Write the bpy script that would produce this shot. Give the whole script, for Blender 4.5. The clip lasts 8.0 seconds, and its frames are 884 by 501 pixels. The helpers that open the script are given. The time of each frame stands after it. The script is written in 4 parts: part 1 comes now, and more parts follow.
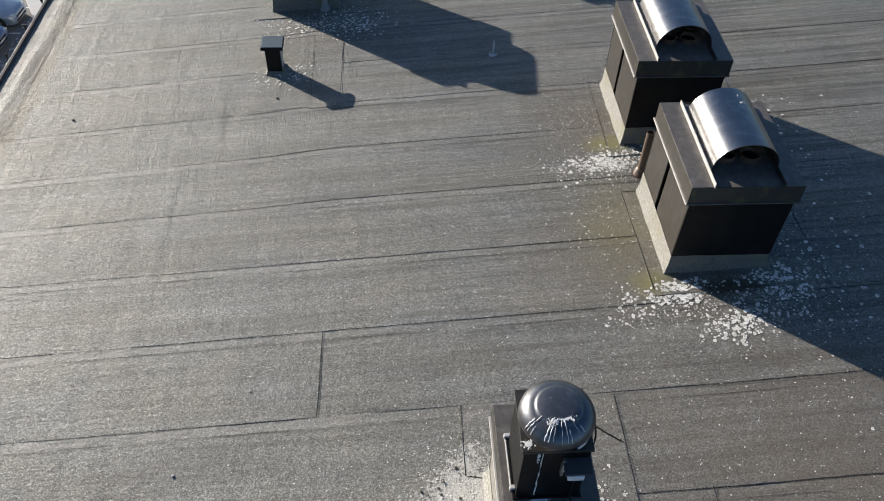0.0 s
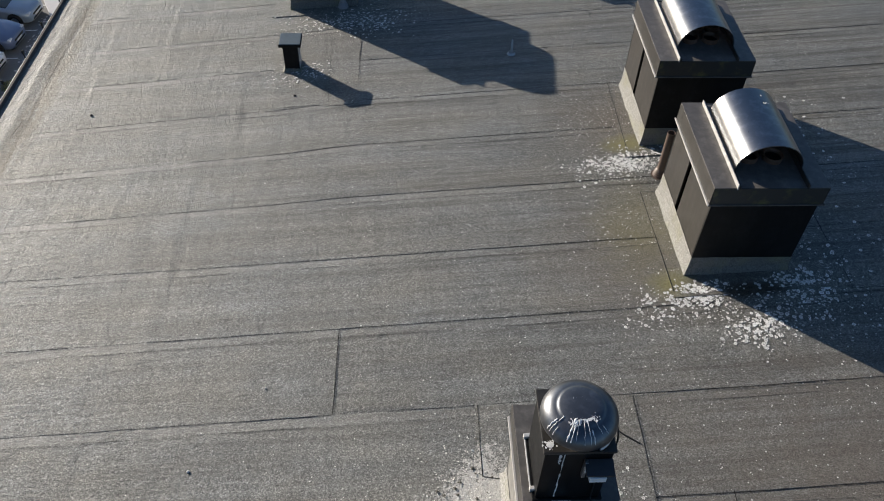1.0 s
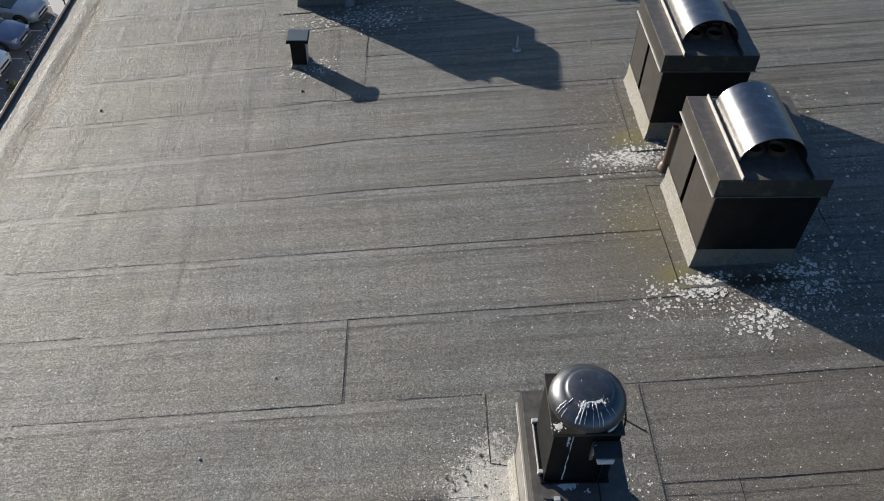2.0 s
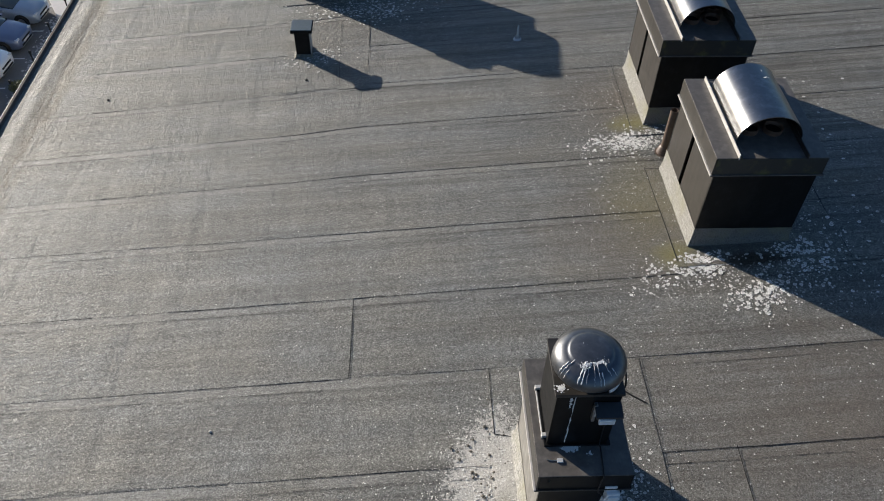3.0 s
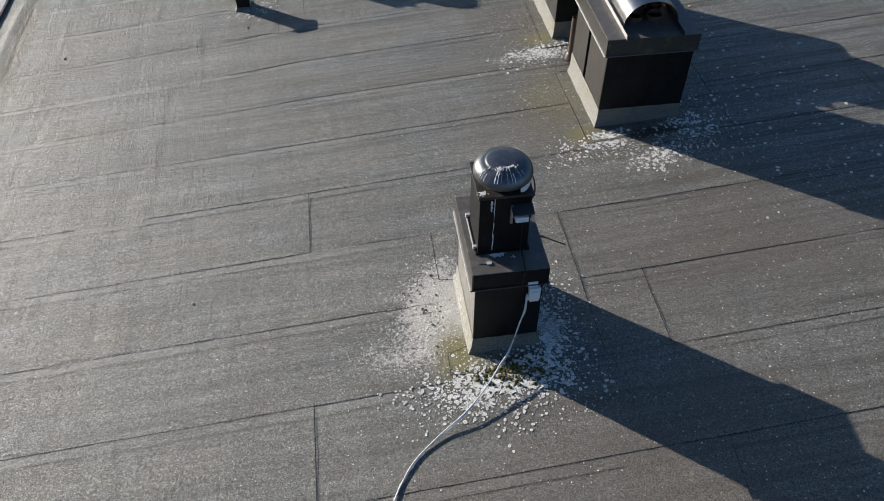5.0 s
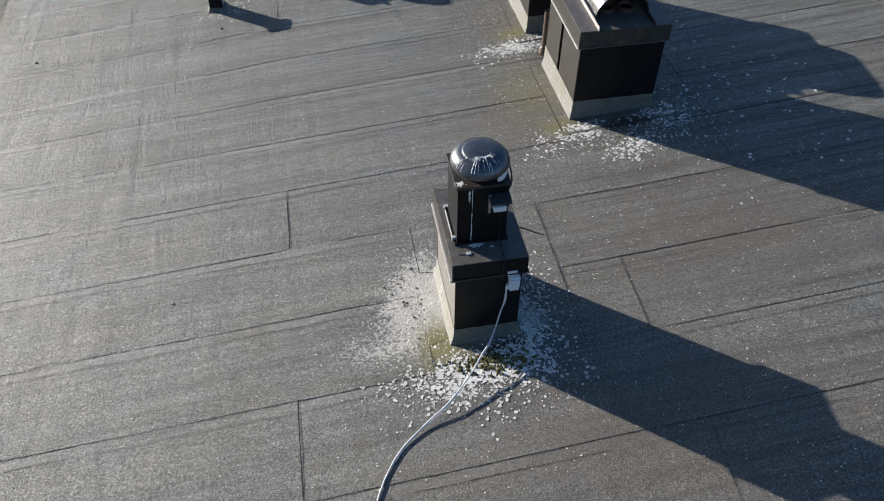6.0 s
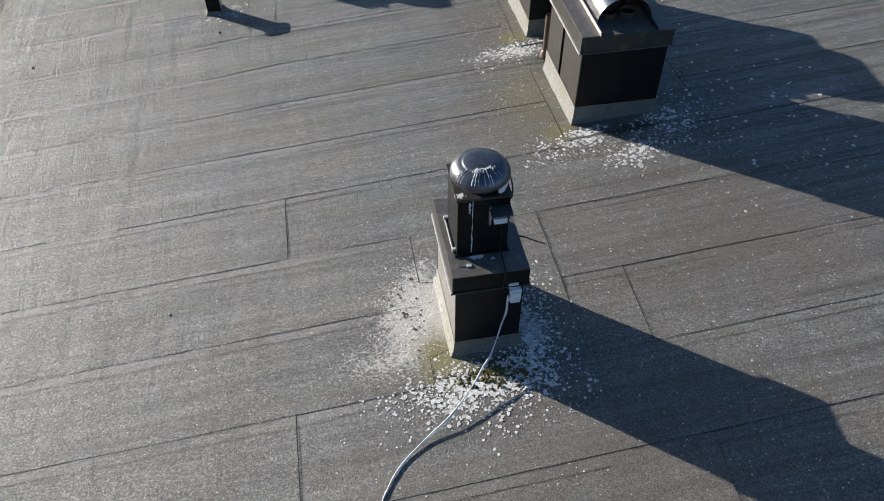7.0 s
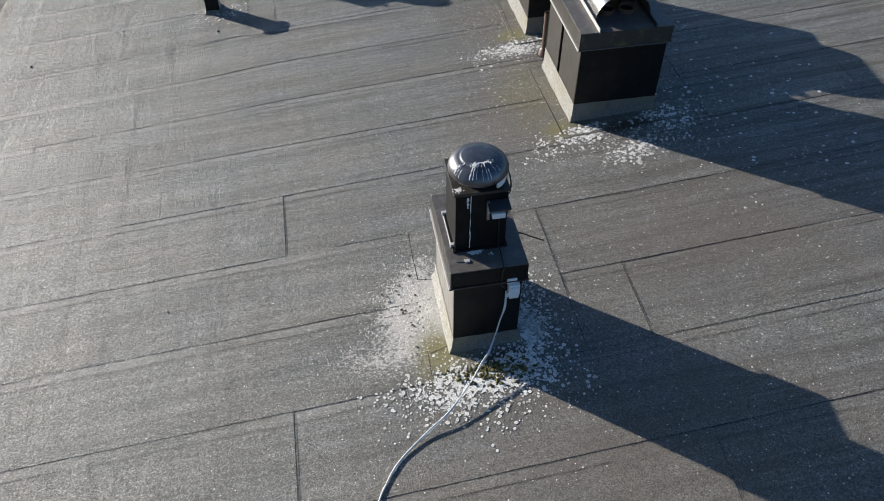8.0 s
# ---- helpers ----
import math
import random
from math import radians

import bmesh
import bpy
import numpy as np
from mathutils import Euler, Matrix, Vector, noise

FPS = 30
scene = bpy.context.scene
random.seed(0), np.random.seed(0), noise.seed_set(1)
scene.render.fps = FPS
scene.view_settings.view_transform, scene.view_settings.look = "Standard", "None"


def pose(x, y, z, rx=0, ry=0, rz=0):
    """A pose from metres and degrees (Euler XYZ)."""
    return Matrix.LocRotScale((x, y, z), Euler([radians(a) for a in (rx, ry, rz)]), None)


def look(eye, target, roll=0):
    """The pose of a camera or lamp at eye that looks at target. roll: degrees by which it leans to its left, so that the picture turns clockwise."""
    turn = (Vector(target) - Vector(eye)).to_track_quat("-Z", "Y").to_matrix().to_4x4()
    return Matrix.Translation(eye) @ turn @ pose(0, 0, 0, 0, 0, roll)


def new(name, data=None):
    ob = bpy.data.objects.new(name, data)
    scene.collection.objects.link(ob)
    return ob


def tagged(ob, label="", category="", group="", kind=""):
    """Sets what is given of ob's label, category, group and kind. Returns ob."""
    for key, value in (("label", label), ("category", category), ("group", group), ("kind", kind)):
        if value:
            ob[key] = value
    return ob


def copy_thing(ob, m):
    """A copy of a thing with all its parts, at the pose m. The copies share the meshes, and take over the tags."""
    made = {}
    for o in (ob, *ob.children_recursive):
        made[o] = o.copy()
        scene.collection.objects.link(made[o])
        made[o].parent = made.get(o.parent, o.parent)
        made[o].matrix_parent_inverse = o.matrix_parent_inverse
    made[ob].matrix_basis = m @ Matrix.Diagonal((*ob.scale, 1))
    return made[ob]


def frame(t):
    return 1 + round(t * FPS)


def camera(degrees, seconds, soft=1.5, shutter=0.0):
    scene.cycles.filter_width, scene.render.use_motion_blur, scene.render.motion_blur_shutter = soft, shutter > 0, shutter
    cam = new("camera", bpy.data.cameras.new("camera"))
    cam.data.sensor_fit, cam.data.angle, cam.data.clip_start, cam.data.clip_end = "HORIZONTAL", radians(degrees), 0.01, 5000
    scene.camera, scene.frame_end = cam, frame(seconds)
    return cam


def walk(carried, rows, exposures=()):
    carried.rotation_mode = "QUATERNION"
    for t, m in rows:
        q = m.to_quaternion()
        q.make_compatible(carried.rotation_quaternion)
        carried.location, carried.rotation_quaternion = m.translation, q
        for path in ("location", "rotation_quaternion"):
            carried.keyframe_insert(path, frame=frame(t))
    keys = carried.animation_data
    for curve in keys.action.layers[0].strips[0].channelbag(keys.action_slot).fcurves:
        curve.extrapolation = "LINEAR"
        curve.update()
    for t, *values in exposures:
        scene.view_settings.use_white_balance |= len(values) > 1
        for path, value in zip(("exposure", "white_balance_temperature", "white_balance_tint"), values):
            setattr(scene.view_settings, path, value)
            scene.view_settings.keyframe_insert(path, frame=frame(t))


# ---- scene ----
cam = camera(58.3, 8.0, soft=0.95)
PATH = [
    (0, (0.777, -3.543, 5.914), (0.906, -2.197, 4.441), 1.96),
    (0.2, (0.762, -3.588, 5.875), (0.867, -2.230, 4.410), 2.01),
    (0.5, (0.734, -3.543, 5.886), (0.839, -2.194, 4.413), 1.91),
    (1, (0.706, -3.525, 5.854), (0.810, -2.174, 4.383), 1.88),
    (1.5, (0.671, -3.511, 5.850), (0.774, -2.158, 4.381), 1.85),
    (1.7, (0.661, -3.549, 5.852), (0.762, -2.195, 4.383), 1.84),
    (2.8, (0.619, -3.873, 5.833), (0.713, -2.518, 4.365), 1.44),
    (3, (0.605, -3.900, 5.825), (0.703, -2.543, 4.359), 1.44),
    (3.5, (0.592, -4.075, 5.809), (0.687, -2.715, 4.346), 1.30),
    (4, (0.564, -4.468, 5.799), (0.657, -3.102, 4.341), 1.19),
    (4.5, (0.534, -5.103, 5.770), (0.624, -3.731, 4.318), 0.97),
    (4.7, (0.557, -5.318, 5.759), (0.668, -3.941, 4.313), 0.76),
    (4.8, (0.565, -5.426, 5.753), (0.715, -4.054, 4.305), 0.28),
    (5, (0.542, -5.566, 5.767), (0.760, -4.208, 4.315), 0.02),
    (5.2, (0.529, -5.670, 5.781), (0.789, -4.321, 4.328), -0.30),
    (6.3, (0.538, -5.616, 5.731), (0.806, -4.264, 4.282), 0.09),
    (6.5, (0.553, -5.554, 5.752), (0.818, -4.207, 4.297), -0.09),
    (7, (0.572, -5.501, 5.747), (0.836, -4.154, 4.293), -0.15),
    (7.5, (0.580, -5.511, 5.727), (0.843, -4.162, 4.274), -0.17),
    (8, (0.585, -5.530, 5.686), (0.849, -4.177, 4.237), -0.25),
]
walk(cam, [(t, look(eye, target, roll)) for t, eye, target, roll in PATH],
     [(0.0, 0.92, 6140, 10), (0.5, 0.77, 6140, 10), (1.5, 0.69, 6140, 10), (4.5, 0.69, 6100, 10), (5.2, 0.71, 5970, 10), (6.5, 0.87, 5930, 10), (8.0, 0.87, 5930, 10)])

# ---- light ----
world = bpy.data.worlds.new("world")
scene.world = world
world.use_nodes = True
sky = world.node_tree.nodes.new("ShaderNodeTexSky")
sky.sky_type = "NISHITA"
sky.sun_disc = False
sky.ozone_density = 3.8
SUN = Vector((-0.6939, 0.6768, 0.2460)).normalized()
sky.sun_elevation = math.asin(SUN.z)
sky.sun_rotation = math.atan2(SUN.x, SUN.y)
back = world.node_tree.nodes["Background"]
world.node_tree.links.new(sky.outputs[0], back.inputs[0])
back.inputs[1].default_value = 0.069
sun_data = bpy.data.lights.new("sun", "SUN")
sun_data.energy, sun_data.angle, sun_data.color = 5.0, radians(0.55), (1.0, 0.886, 0.730)
sun = new("sun", sun_data)
sun.matrix_world = look(tuple(SUN * 40), (0, 0, 0))


# the roof falls gently: SLOPE carries roof coordinates (x along the laps, z off the felt) into the level world
LEAN_X, LEAN_Y = 0.069, -0.047
_up = Vector((LEAN_X, LEAN_Y, 1.0)).normalized()
_along = (Vector((1, 0, 0)) - _up * _up.x).normalized()
SLOPE = Matrix((_along, _up.cross(_along), _up)).to_4x4()


# ---- materials ----
class Mat:
    """A short way to wire a node material."""

    def __init__(self, name):
        self.m = bpy.data.materials.new(name)
        self.m.use_nodes = True
        self.t = self.m.node_tree
        self.b = self.t.nodes["Principled BSDF"]
        self.geo = self.t.nodes.new("ShaderNodeNewGeometry")
        self.tex = self.t.nodes.new("ShaderNodeTexCoord")
        self.info = self.t.nodes.new("ShaderNodeObjectInfo")

    def link(self, a, b):
        self.t.links.new(a, b)

    def put(self, sock, value):
        if isinstance(value, bpy.types.NodeSocket):
            self.link(value, sock)
        elif isinstance(value, (tuple, list)) and len(value) == 3 and sock.type == "RGBA":
            sock.default_value = (*value, 1)
        else:
            sock.default_value = value

    def mapped(self, scale=(1, 1, 1), turn=0.0, space="world", move=(0, 0, 0)):
        n = self.t.nodes.new("ShaderNodeMapping")
        n.inputs["Scale"].default_value = scale
        n.inputs["Location"].default_value = move
        here = self.geo.outputs["Position"] if space == "world" else self.tex.outputs["Object"]
        if turn:
            first = self.t.nodes.new("ShaderNodeMapping")
            first.inputs["Rotation"].default_value = (0, 0, turn)
            self.link(here, first.inputs["Vector"])
            here = first.outputs[0]
        self.link(here, n.inputs["Vector"])
        return n.outputs[0]

    def noise(self, vec, scale, detail=3.0, rough=0.5, warp=0.0):
        n = self.t.nodes.new("ShaderNodeTexNoise")
        self.link(vec, n.inputs["Vector"])
        n.inputs["Scale"].default_value, n.inputs["Detail"].default_value = scale, detail
        n.inputs["Roughness"].default_value, n.inputs["Distortion"].default_value = rough, warp
        return n.outputs[0]

    def cells(self, vec, scale, feature="F1", out="Distance"):
        n = self.t.nodes.new("ShaderNodeTexVoronoi")
        n.feature = feature
        self.link(vec, n.inputs["Vector"])
        n.inputs["Scale"].default_value = scale
        return n.outputs[out]

    def ramp(self, fac, stops):
        n = self.t.nodes.new("ShaderNodeValToRGB")
        els = n.color_ramp.elements
        while len(els) < len(stops):
            els.new(0.5)
        for e, (p, c) in zip(els, stops):
            e.position = p
            e.color = (c, c, c, 1) if isinstance(c, (int, float)) else (*c, 1)
        self.put(n.inputs[0], fac)
        return n.outputs[0]

    def mix(self, fac, a, b, how="MIX"):
        n = self.t.nodes.new("ShaderNodeMix")
        n.data_type, n.blend_type = "RGBA", how
        self.put(n.inputs[0], fac)
        self.put(n.inputs[6], a)
        self.put(n.inputs[7], b)
        return n.outputs[2]

    def math(self, how, a, b=0.0, c=0.0, clamp=False):
        n = self.t.nodes.new("ShaderNodeMath")
        n.operation, n.use_clamp = how, clamp
        for s, v in zip(n.inputs, (a, b, c)):
            self.put(s, v)
        return n.outputs[0]

    def bump(self, height, strength=0.3, distance=0.01):
        n = self.t.nodes.new("ShaderNodeBump")
        n.inputs["Strength"].default_value, n.inputs["Distance"].default_value = strength, distance
        self.link(height, n.inputs["Height"])
        self.link(n.outputs[0], self.b.inputs["Normal"])
        return self

    def near(self, x, y, rx, ry, wobble=None):
        """1 within an ellipse of the plan, falling to 0 at its rim."""
        n = self.t.nodes.new("ShaderNodeMapping")
        n.inputs["Location"].default_value = (-x / rx, -y / ry, 0)
        n.inputs["Scale"].default_value = (1 / rx, 1 / ry, 0)
        self.link(self.geo.outputs["Position"], n.inputs["Vector"])
        d = self.t.nodes.new("ShaderNodeVectorMath")
        d.operation = "LENGTH"
        self.link(n.outputs[0], d.inputs[0])
        r = d.outputs["Value"]
        if wobble is not None:
            r = self.math("ADD", r, self.math("MULTIPLY", self.math("SUBTRACT", wobble, 0.5), 1.1))
        return self.math("SUBTRACT", 1.0, r, clamp=True)

    def done(self, color=None, rough=None, metal=0.0, spec=None):
        if color is not None:
            self.put(self.b.inputs["Base Color"], color)
        if rough is not None:
            self.put(self.b.inputs["Roughness"], rough)
        self.put(self.b.inputs["Metallic"], metal)
        if spec is not None:
            self.put(self.b.inputs["Specular IOR Level"], spec)
        return self.m


def felt_material(name, tint=(0.970, 1.0, 0.985)):
    """Grey mineral-granule bitumen felt with streaks, brown stains and specks of pale crust."""
    m = Mat(name)
    w = m.mapped()
    bits = m.t.nodes.new("ShaderNodeSeparateColor")
    m.link(m.cells(w, 150.0, out="Color"), bits.inputs[0])
    clump = m.noise(w, 85.0, 3.0, 0.75)
    grain = m.math("MULTIPLY_ADD", bits.outputs[0], 0.42, m.math("MULTIPLY", clump, 0.60))
    grain2 = m.noise(w, 22.0, 3.0, 0.7)
    streak = m.noise(m.mapped((0.30, 4.0, 1.0), 0.0), 1.3, 4.0, 0.6)
    lines = m.noise(m.mapped((0.22, 10.0, 1.0), 0.0), 1.5, 4.0, 0.62, 0.5)
    cross = m.noise(m.mapped((5.6, 0.55, 1.0), 0.0), 1.1, 4.0, 0.65)
    blot = m.noise(w, 0.9, 4.0, 0.6)
    base = m.ramp(grain, [(0.24, (0.066, 0.063, 0.060)), (0.46, (0.128, 0.124, 0.115)), (0.62, (0.215, 0.209, 0.194)), (0.76, (0.42, 0.41, 0.385))])
    base = m.mix(m.ramp(grain2, [(0.40, 0.0), (0.75, 0.35)]), base, (0.185, 0.180, 0.164))
    mid = m.noise(w, 36.0, 4.0, 0.80)
    base = m.mix(1.0, base, m.ramp(mid, [(0.30, 0.56), (0.50, 0.97), (0.70, 1.52)]), "MULTIPLY")
    sx = m.t.nodes.new("ShaderNodeSeparateXYZ")
    m.link(m.geo.outputs["Position"], sx.inputs[0])
    dirty = m.math("MULTIPLY_ADD", sx.outputs[0], 0.095, 0.46, clamp=True)
    dirty = m.math("MULTIPLY", dirty, m.ramp(lines, [(0.47, 0.0), (0.62, 1.0)]))
    base = m.mix(m.math("MULTIPLY", dirty, 0.85), base, m.mix(grain, (0.026, 0.023, 0.020), (0.145, 0.130, 0.113)))
    # dirt caught along the laps
    lap = m.t.nodes.new("ShaderNodeAttribute")
    lap.attribute_name = "lap"
    lap = m.math("ADD", lap.outputs["Fac"], m.math("MULTIPLY", m.math("SUBTRACT", m.noise(w, 1.7, 2.0), 0.5), 0.05))
    bands = m.ramp(lap, [(0.012, 0.0), (0.055, 0.0), (0.080, 0.45), (0.105, 0.1), (0.180, 0.0), (0.20, 0.4), (0.225, 0.0), (0.70, 0.0), (0.725, 0.5), (0.75, 0.0), (0.785, 0.1), (0.815, 1.0), (0.838, 0.05), (0.90, 0.0)])
    bands = m.math("MULTIPLY", bands, m.ramp(m.noise(m.mapped((0.35, 2.2, 1.0), 0.0), 1.5, 4.0, 0.65), [(0.36, 0.0), (0.56, 1.0)]))
    base = m.mix(m.math("MULTIPLY", bands, 0.72), base, m.mix(grain, (0.020, 0.019, 0.018), (0.13, 0.12, 0.108)))
    tone = m.math("ADD", m.math("MULTIPLY", m.ramp(streak, [(0.3, 0.0), (0.7, 1.0)]), 0.46), m.math("MULTIPLY", cross, 0.40))
    tone = m.math("ADD", tone, m.math("MULTIPLY", blot, 0.30))
    tone = m.math("ADD", tone, m.math("MULTIPLY", m.info.outputs["Random"], 0.10))
    tone = m.math("ADD", tone, 0.34)
    tone_rgb = m.t.nodes.new("ShaderNodeCombineColor")
    for s, k in zip(tone_rgb.inputs, tint):
        m.link(m.math("MULTIPLY", tone, k), s)
    base = m.mix(1.0, base, tone_rgb.outputs[0], "MULTIPLY")
    # faint drifts of warmer and cooler granules
    drift = m.noise(m.mapped((0.8, 1.6, 1.0), move=(3.0, 1.0, 0.0)), 1.0, 3.0, 0.55)
    base = m.mix(1.0, base, m.mix(m.ramp(drift, [(0.35, 0.0), (0.65, 1.0)]), (0.965, 0.995, 1.045), (1.03, 1.0, 0.955)), "MULTIPLY")
    # scuffed granules show paler along the welded overlaps
    weld = m.math("MULTIPLY", m.ramp(lap, [(0.825, 0.0), (0.850, 1.0), (0.93, 0.75)]), m.ramp(m.noise(m.mapped((0.5, 1.0, 1.0)), 1.0, 3.0, 0.6), [(0.38, 0.0), (0.60, 1.0)]))
    weld = m.math("MULTIPLY", weld, m.math("MULTIPLY_ADD", sx.outputs[0], -0.12, 0.50, clamp=True))
    base = m.mix(m.math("MULTIPLY", weld, 0.8), base, m.mix(grain, (0.14, 0.136, 0.126), (0.40, 0.388, 0.36)))
    wob = m.noise(w, 2.6, 4.0, 0.65)
    # brown silt round the ventilation housings
    silt = m.math("MAXIMUM", m.near(3.08, 1.57, 1.25, 1.2, wob), m.near(3.23, 3.86, 1.0, 1.0, wob))
    silt = m.math("MAXIMUM", silt, m.near(4.15, -0.76, 2.7, 1.5, wob))
    silt = m.math("MAXIMUM", silt, m.near(2.60, -2.81, 2.8, 1.5, wob))
    base = m.mix(m.math("MULTIPLY", silt, 0.80), base, m.mix(grain, (0.045, 0.037, 0.029), (0.195, 0.163, 0.128)))
    # pale crust, thick beside the fan housing and thinning out
    crust = m.math("MAXIMUM", m.math("MULTIPLY", m.near(1.29, -1.04, 0.60, 0.78, wob), 1.7), m.math("MULTIPLY", m.near(1.07, -1.46, 0.85, 0.36, wob), 0.85))
    crust = m.math("MAXIMUM", crust, m.math("MULTIPLY", m.near(2.15, -1.47, 0.22, 0.50, wob), 0.9))
    crust = m.math("MAXIMUM", crust, m.math("MULTIPLY", m.near(4.14, 1.16, 0.75, 0.22, wob), 0.25))
    patch = m.math("MULTIPLY_ADD", m.noise(w, 46.0, 3.0, 0.8), 0.55, m.math("MULTIPLY", m.noise(w, 17.0, 5.0, 0.8), 0.45))
    cover = m.math("ADD", m.math("MULTIPLY", crust, 0.98), m.math("MULTIPLY", m.math("SUBTRACT", patch, 0.5), 3.6))
    cover = m.ramp(cover, [(0.44, 0.0), (0.66, 0.92)])
    base = m.mix(cover, base, m.mix(grain, (0.20, 0.188, 0.165), (0.86, 0.83, 0.78)))
    # tiny scattered specks, more of them to the east
    cell = m.cells(w, 21.0)
    pick = m.cells(w, 21.0, out="Color")
    sep = m.t.nodes.new("ShaderNodeSeparateColor")
    m.link(pick, sep.inputs[0])
    east = m.math("MULTIPLY_ADD", sx.outputs[0], 0.05, 0.06, clamp=True)
    few = m.math("LESS_THAN", sep.outputs[0], m.math("MULTIPLY", m.math("ADD", east, m.math("MULTIPLY", crust, 0.5)), m.math("MULTIPLY", blot, 1.6)))
    size = m.math("MULTIPLY_ADD", sep.outputs[1], 0.11, 0.05)
    dots = m.math("MULTIPLY", few, m.math("LESS_THAN", cell, size))
    base = m.mix(m.math("MULTIPLY", dots, 0.95), base, (0.66, 0.65, 0.61))
    # brown dirt washed into the crease beside the kerb
    muck = m.math("MULTIPLY", m.near(-3.92, 5.6, 0.22, 5.0, wob), m.ramp(m.noise(m.mapped((5.0, 1.1, 1.0)), 1.0, 4.0, 0.7), [(0.34, 0.0), (0.54, 1.0)]))
    base = m.mix(m.math("MULTIPLY", muck, 1.8, clamp=True), base, m.mix(grain, (0.045, 0.038, 0.026), (0.17, 0.148, 0.105)))
    wet = m.math("MAXIMUM", m.near(4.00, 1.06, 0.42, 0.13, wob), m.near(1.87, -1.75, 0.35, 0.12, wob))
    base = m.mix(m.math("MULTIPLY", wet, 1.7, clamp=True), base, m.mix(grain, (0.010, 0.008, 0.005), (0.085, 0.060, 0.035)))
    # yellow-green algae at the foot of the housings
    alga = m.math("MAXIMUM", m.near(3.27, 1.22, 0.30, 0.26, wob), m.near(1.34, -1.56, 0.31, 0.42, wob))
    alga = m.math("MAXIMUM", alga, m.near(3.31, 3.36, 0.34, 0.22, wob))
    alga = m.math("MAXIMUM", alga, m.math("MULTIPLY", m.near(3.10, 1.92, 0.55, 0.9, wob), 0.35))
    base = m.mix(m.math("MULTIPLY", alga, 1.25, clamp=True), base, m.mix(grain, (0.080, 0.073, 0.018), (0.28, 0.252, 0.105)))
    lumps = m.noise(m.mapped((5.0, 1.7, 1.0), 0.0), 1.0, 3.0, 0.55)
    # towards the street edge the felt lies in long ripples and fine wrinkles
    west = m.math("MULTIPLY_ADD", sx.outputs[0], -0.15, 0.42, clamp=True)
    ripple = m.noise(m.mapped((3.6, 0.34, 1.0)), 1.0, 4.0, 0.62, 0.5)
    wrinkle = m.noise(m.mapped((6.0, 24.0, 1.0)), 1.0, 3.0, 0.6, 0.4)
    folds = m.math("MULTIPLY", west, m.math("MULTIPLY_ADD", ripple, 2.5, m.math("MULTIPLY", wrinkle, 1.4)))
    lumps = m.math("ADD", lumps, folds)
    relief = m.math("MULTIPLY_ADD", lumps, 1.15, m.math("ADD", grain, m.math("MULTIPLY_ADD", mid, 0.72, m.math("MULTIPLY", grain2, 0.25))))
    m.bump(relief, 1.0, 0.009)
    gloss = m.ramp(grain, [(0.30, 0.30), (0.70, 0.85)])
    return m.done(base, 0.61, 0.0, gloss)


felt = felt_material("roofing_felt")
felt_new = felt_material("roofing_felt_patch", (0.985, 1.0, 0.965))

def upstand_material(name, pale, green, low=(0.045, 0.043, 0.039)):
    """Felt dressed up a housing, with a pale crust of lichen and some algae. pale, low: also carry a side's sun and
    shade.
    """
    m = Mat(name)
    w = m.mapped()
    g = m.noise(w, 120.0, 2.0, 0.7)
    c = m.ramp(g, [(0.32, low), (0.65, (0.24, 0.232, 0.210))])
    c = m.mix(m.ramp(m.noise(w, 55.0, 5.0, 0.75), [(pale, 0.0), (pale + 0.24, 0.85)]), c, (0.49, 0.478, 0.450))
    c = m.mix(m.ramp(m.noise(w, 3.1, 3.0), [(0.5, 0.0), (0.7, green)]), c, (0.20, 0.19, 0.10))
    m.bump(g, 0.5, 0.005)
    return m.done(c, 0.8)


# sunlit west and shaded other sides are put into the felt's colour
upstand_sunlit = upstand_material("upstand_felt", 0.46, 0.5, (0.12, 0.115, 0.103))
upstand_shaded = upstand_material("flecked_shaded_felt", 0.60, 0.65, (0.032, 0.031, 0.027))
upstand_sunlit_crust = upstand_material("sunlit_crusted_felt", 0.38, 0.45)


def sheet_material(name, dark, light, rough=0.38, metal=0.0, coat=0.0, spec=0.5):
    """Painted steel sheet, dusty and faintly streaked."""
    m = Mat(name)
    w = m.mapped(space="object")
    run = m.noise(m.mapped((9.0, 9.0, 1.2), space="object"), 1.6, 4.0, 0.6)
    dust = m.noise(w, 11.0, 5.0, 0.65)
    c = m.mix(m.ramp(run, [(0.35, 0.0), (0.75, 0.6)]), dark, light)
    c = m.mix(m.ramp(dust, [(0.5, 0.0), (0.78, 0.30)]), c, tuple(min(1, v * 2.2 + 0.01) for v in light))
    fine = m.noise(w, 160.0, 2.0)
    m.bump(m.math("ADD", m.math("MULTIPLY", m.noise(w, 3.0, 2.0), 3.0), m.math("MULTIPLY", fine, 0.05)), 0.10 if metal < 0.5 else 0.0, 0.01)
    r = m.math("MULTIPLY_ADD", dust, 0.22 if metal < 0.5 else 0.03, rough - (0.10 if metal < 0.5 else 0.015))
    m.b.inputs["Coat Weight"].default_value = coat
    return m.done(c, r, metal, spec)


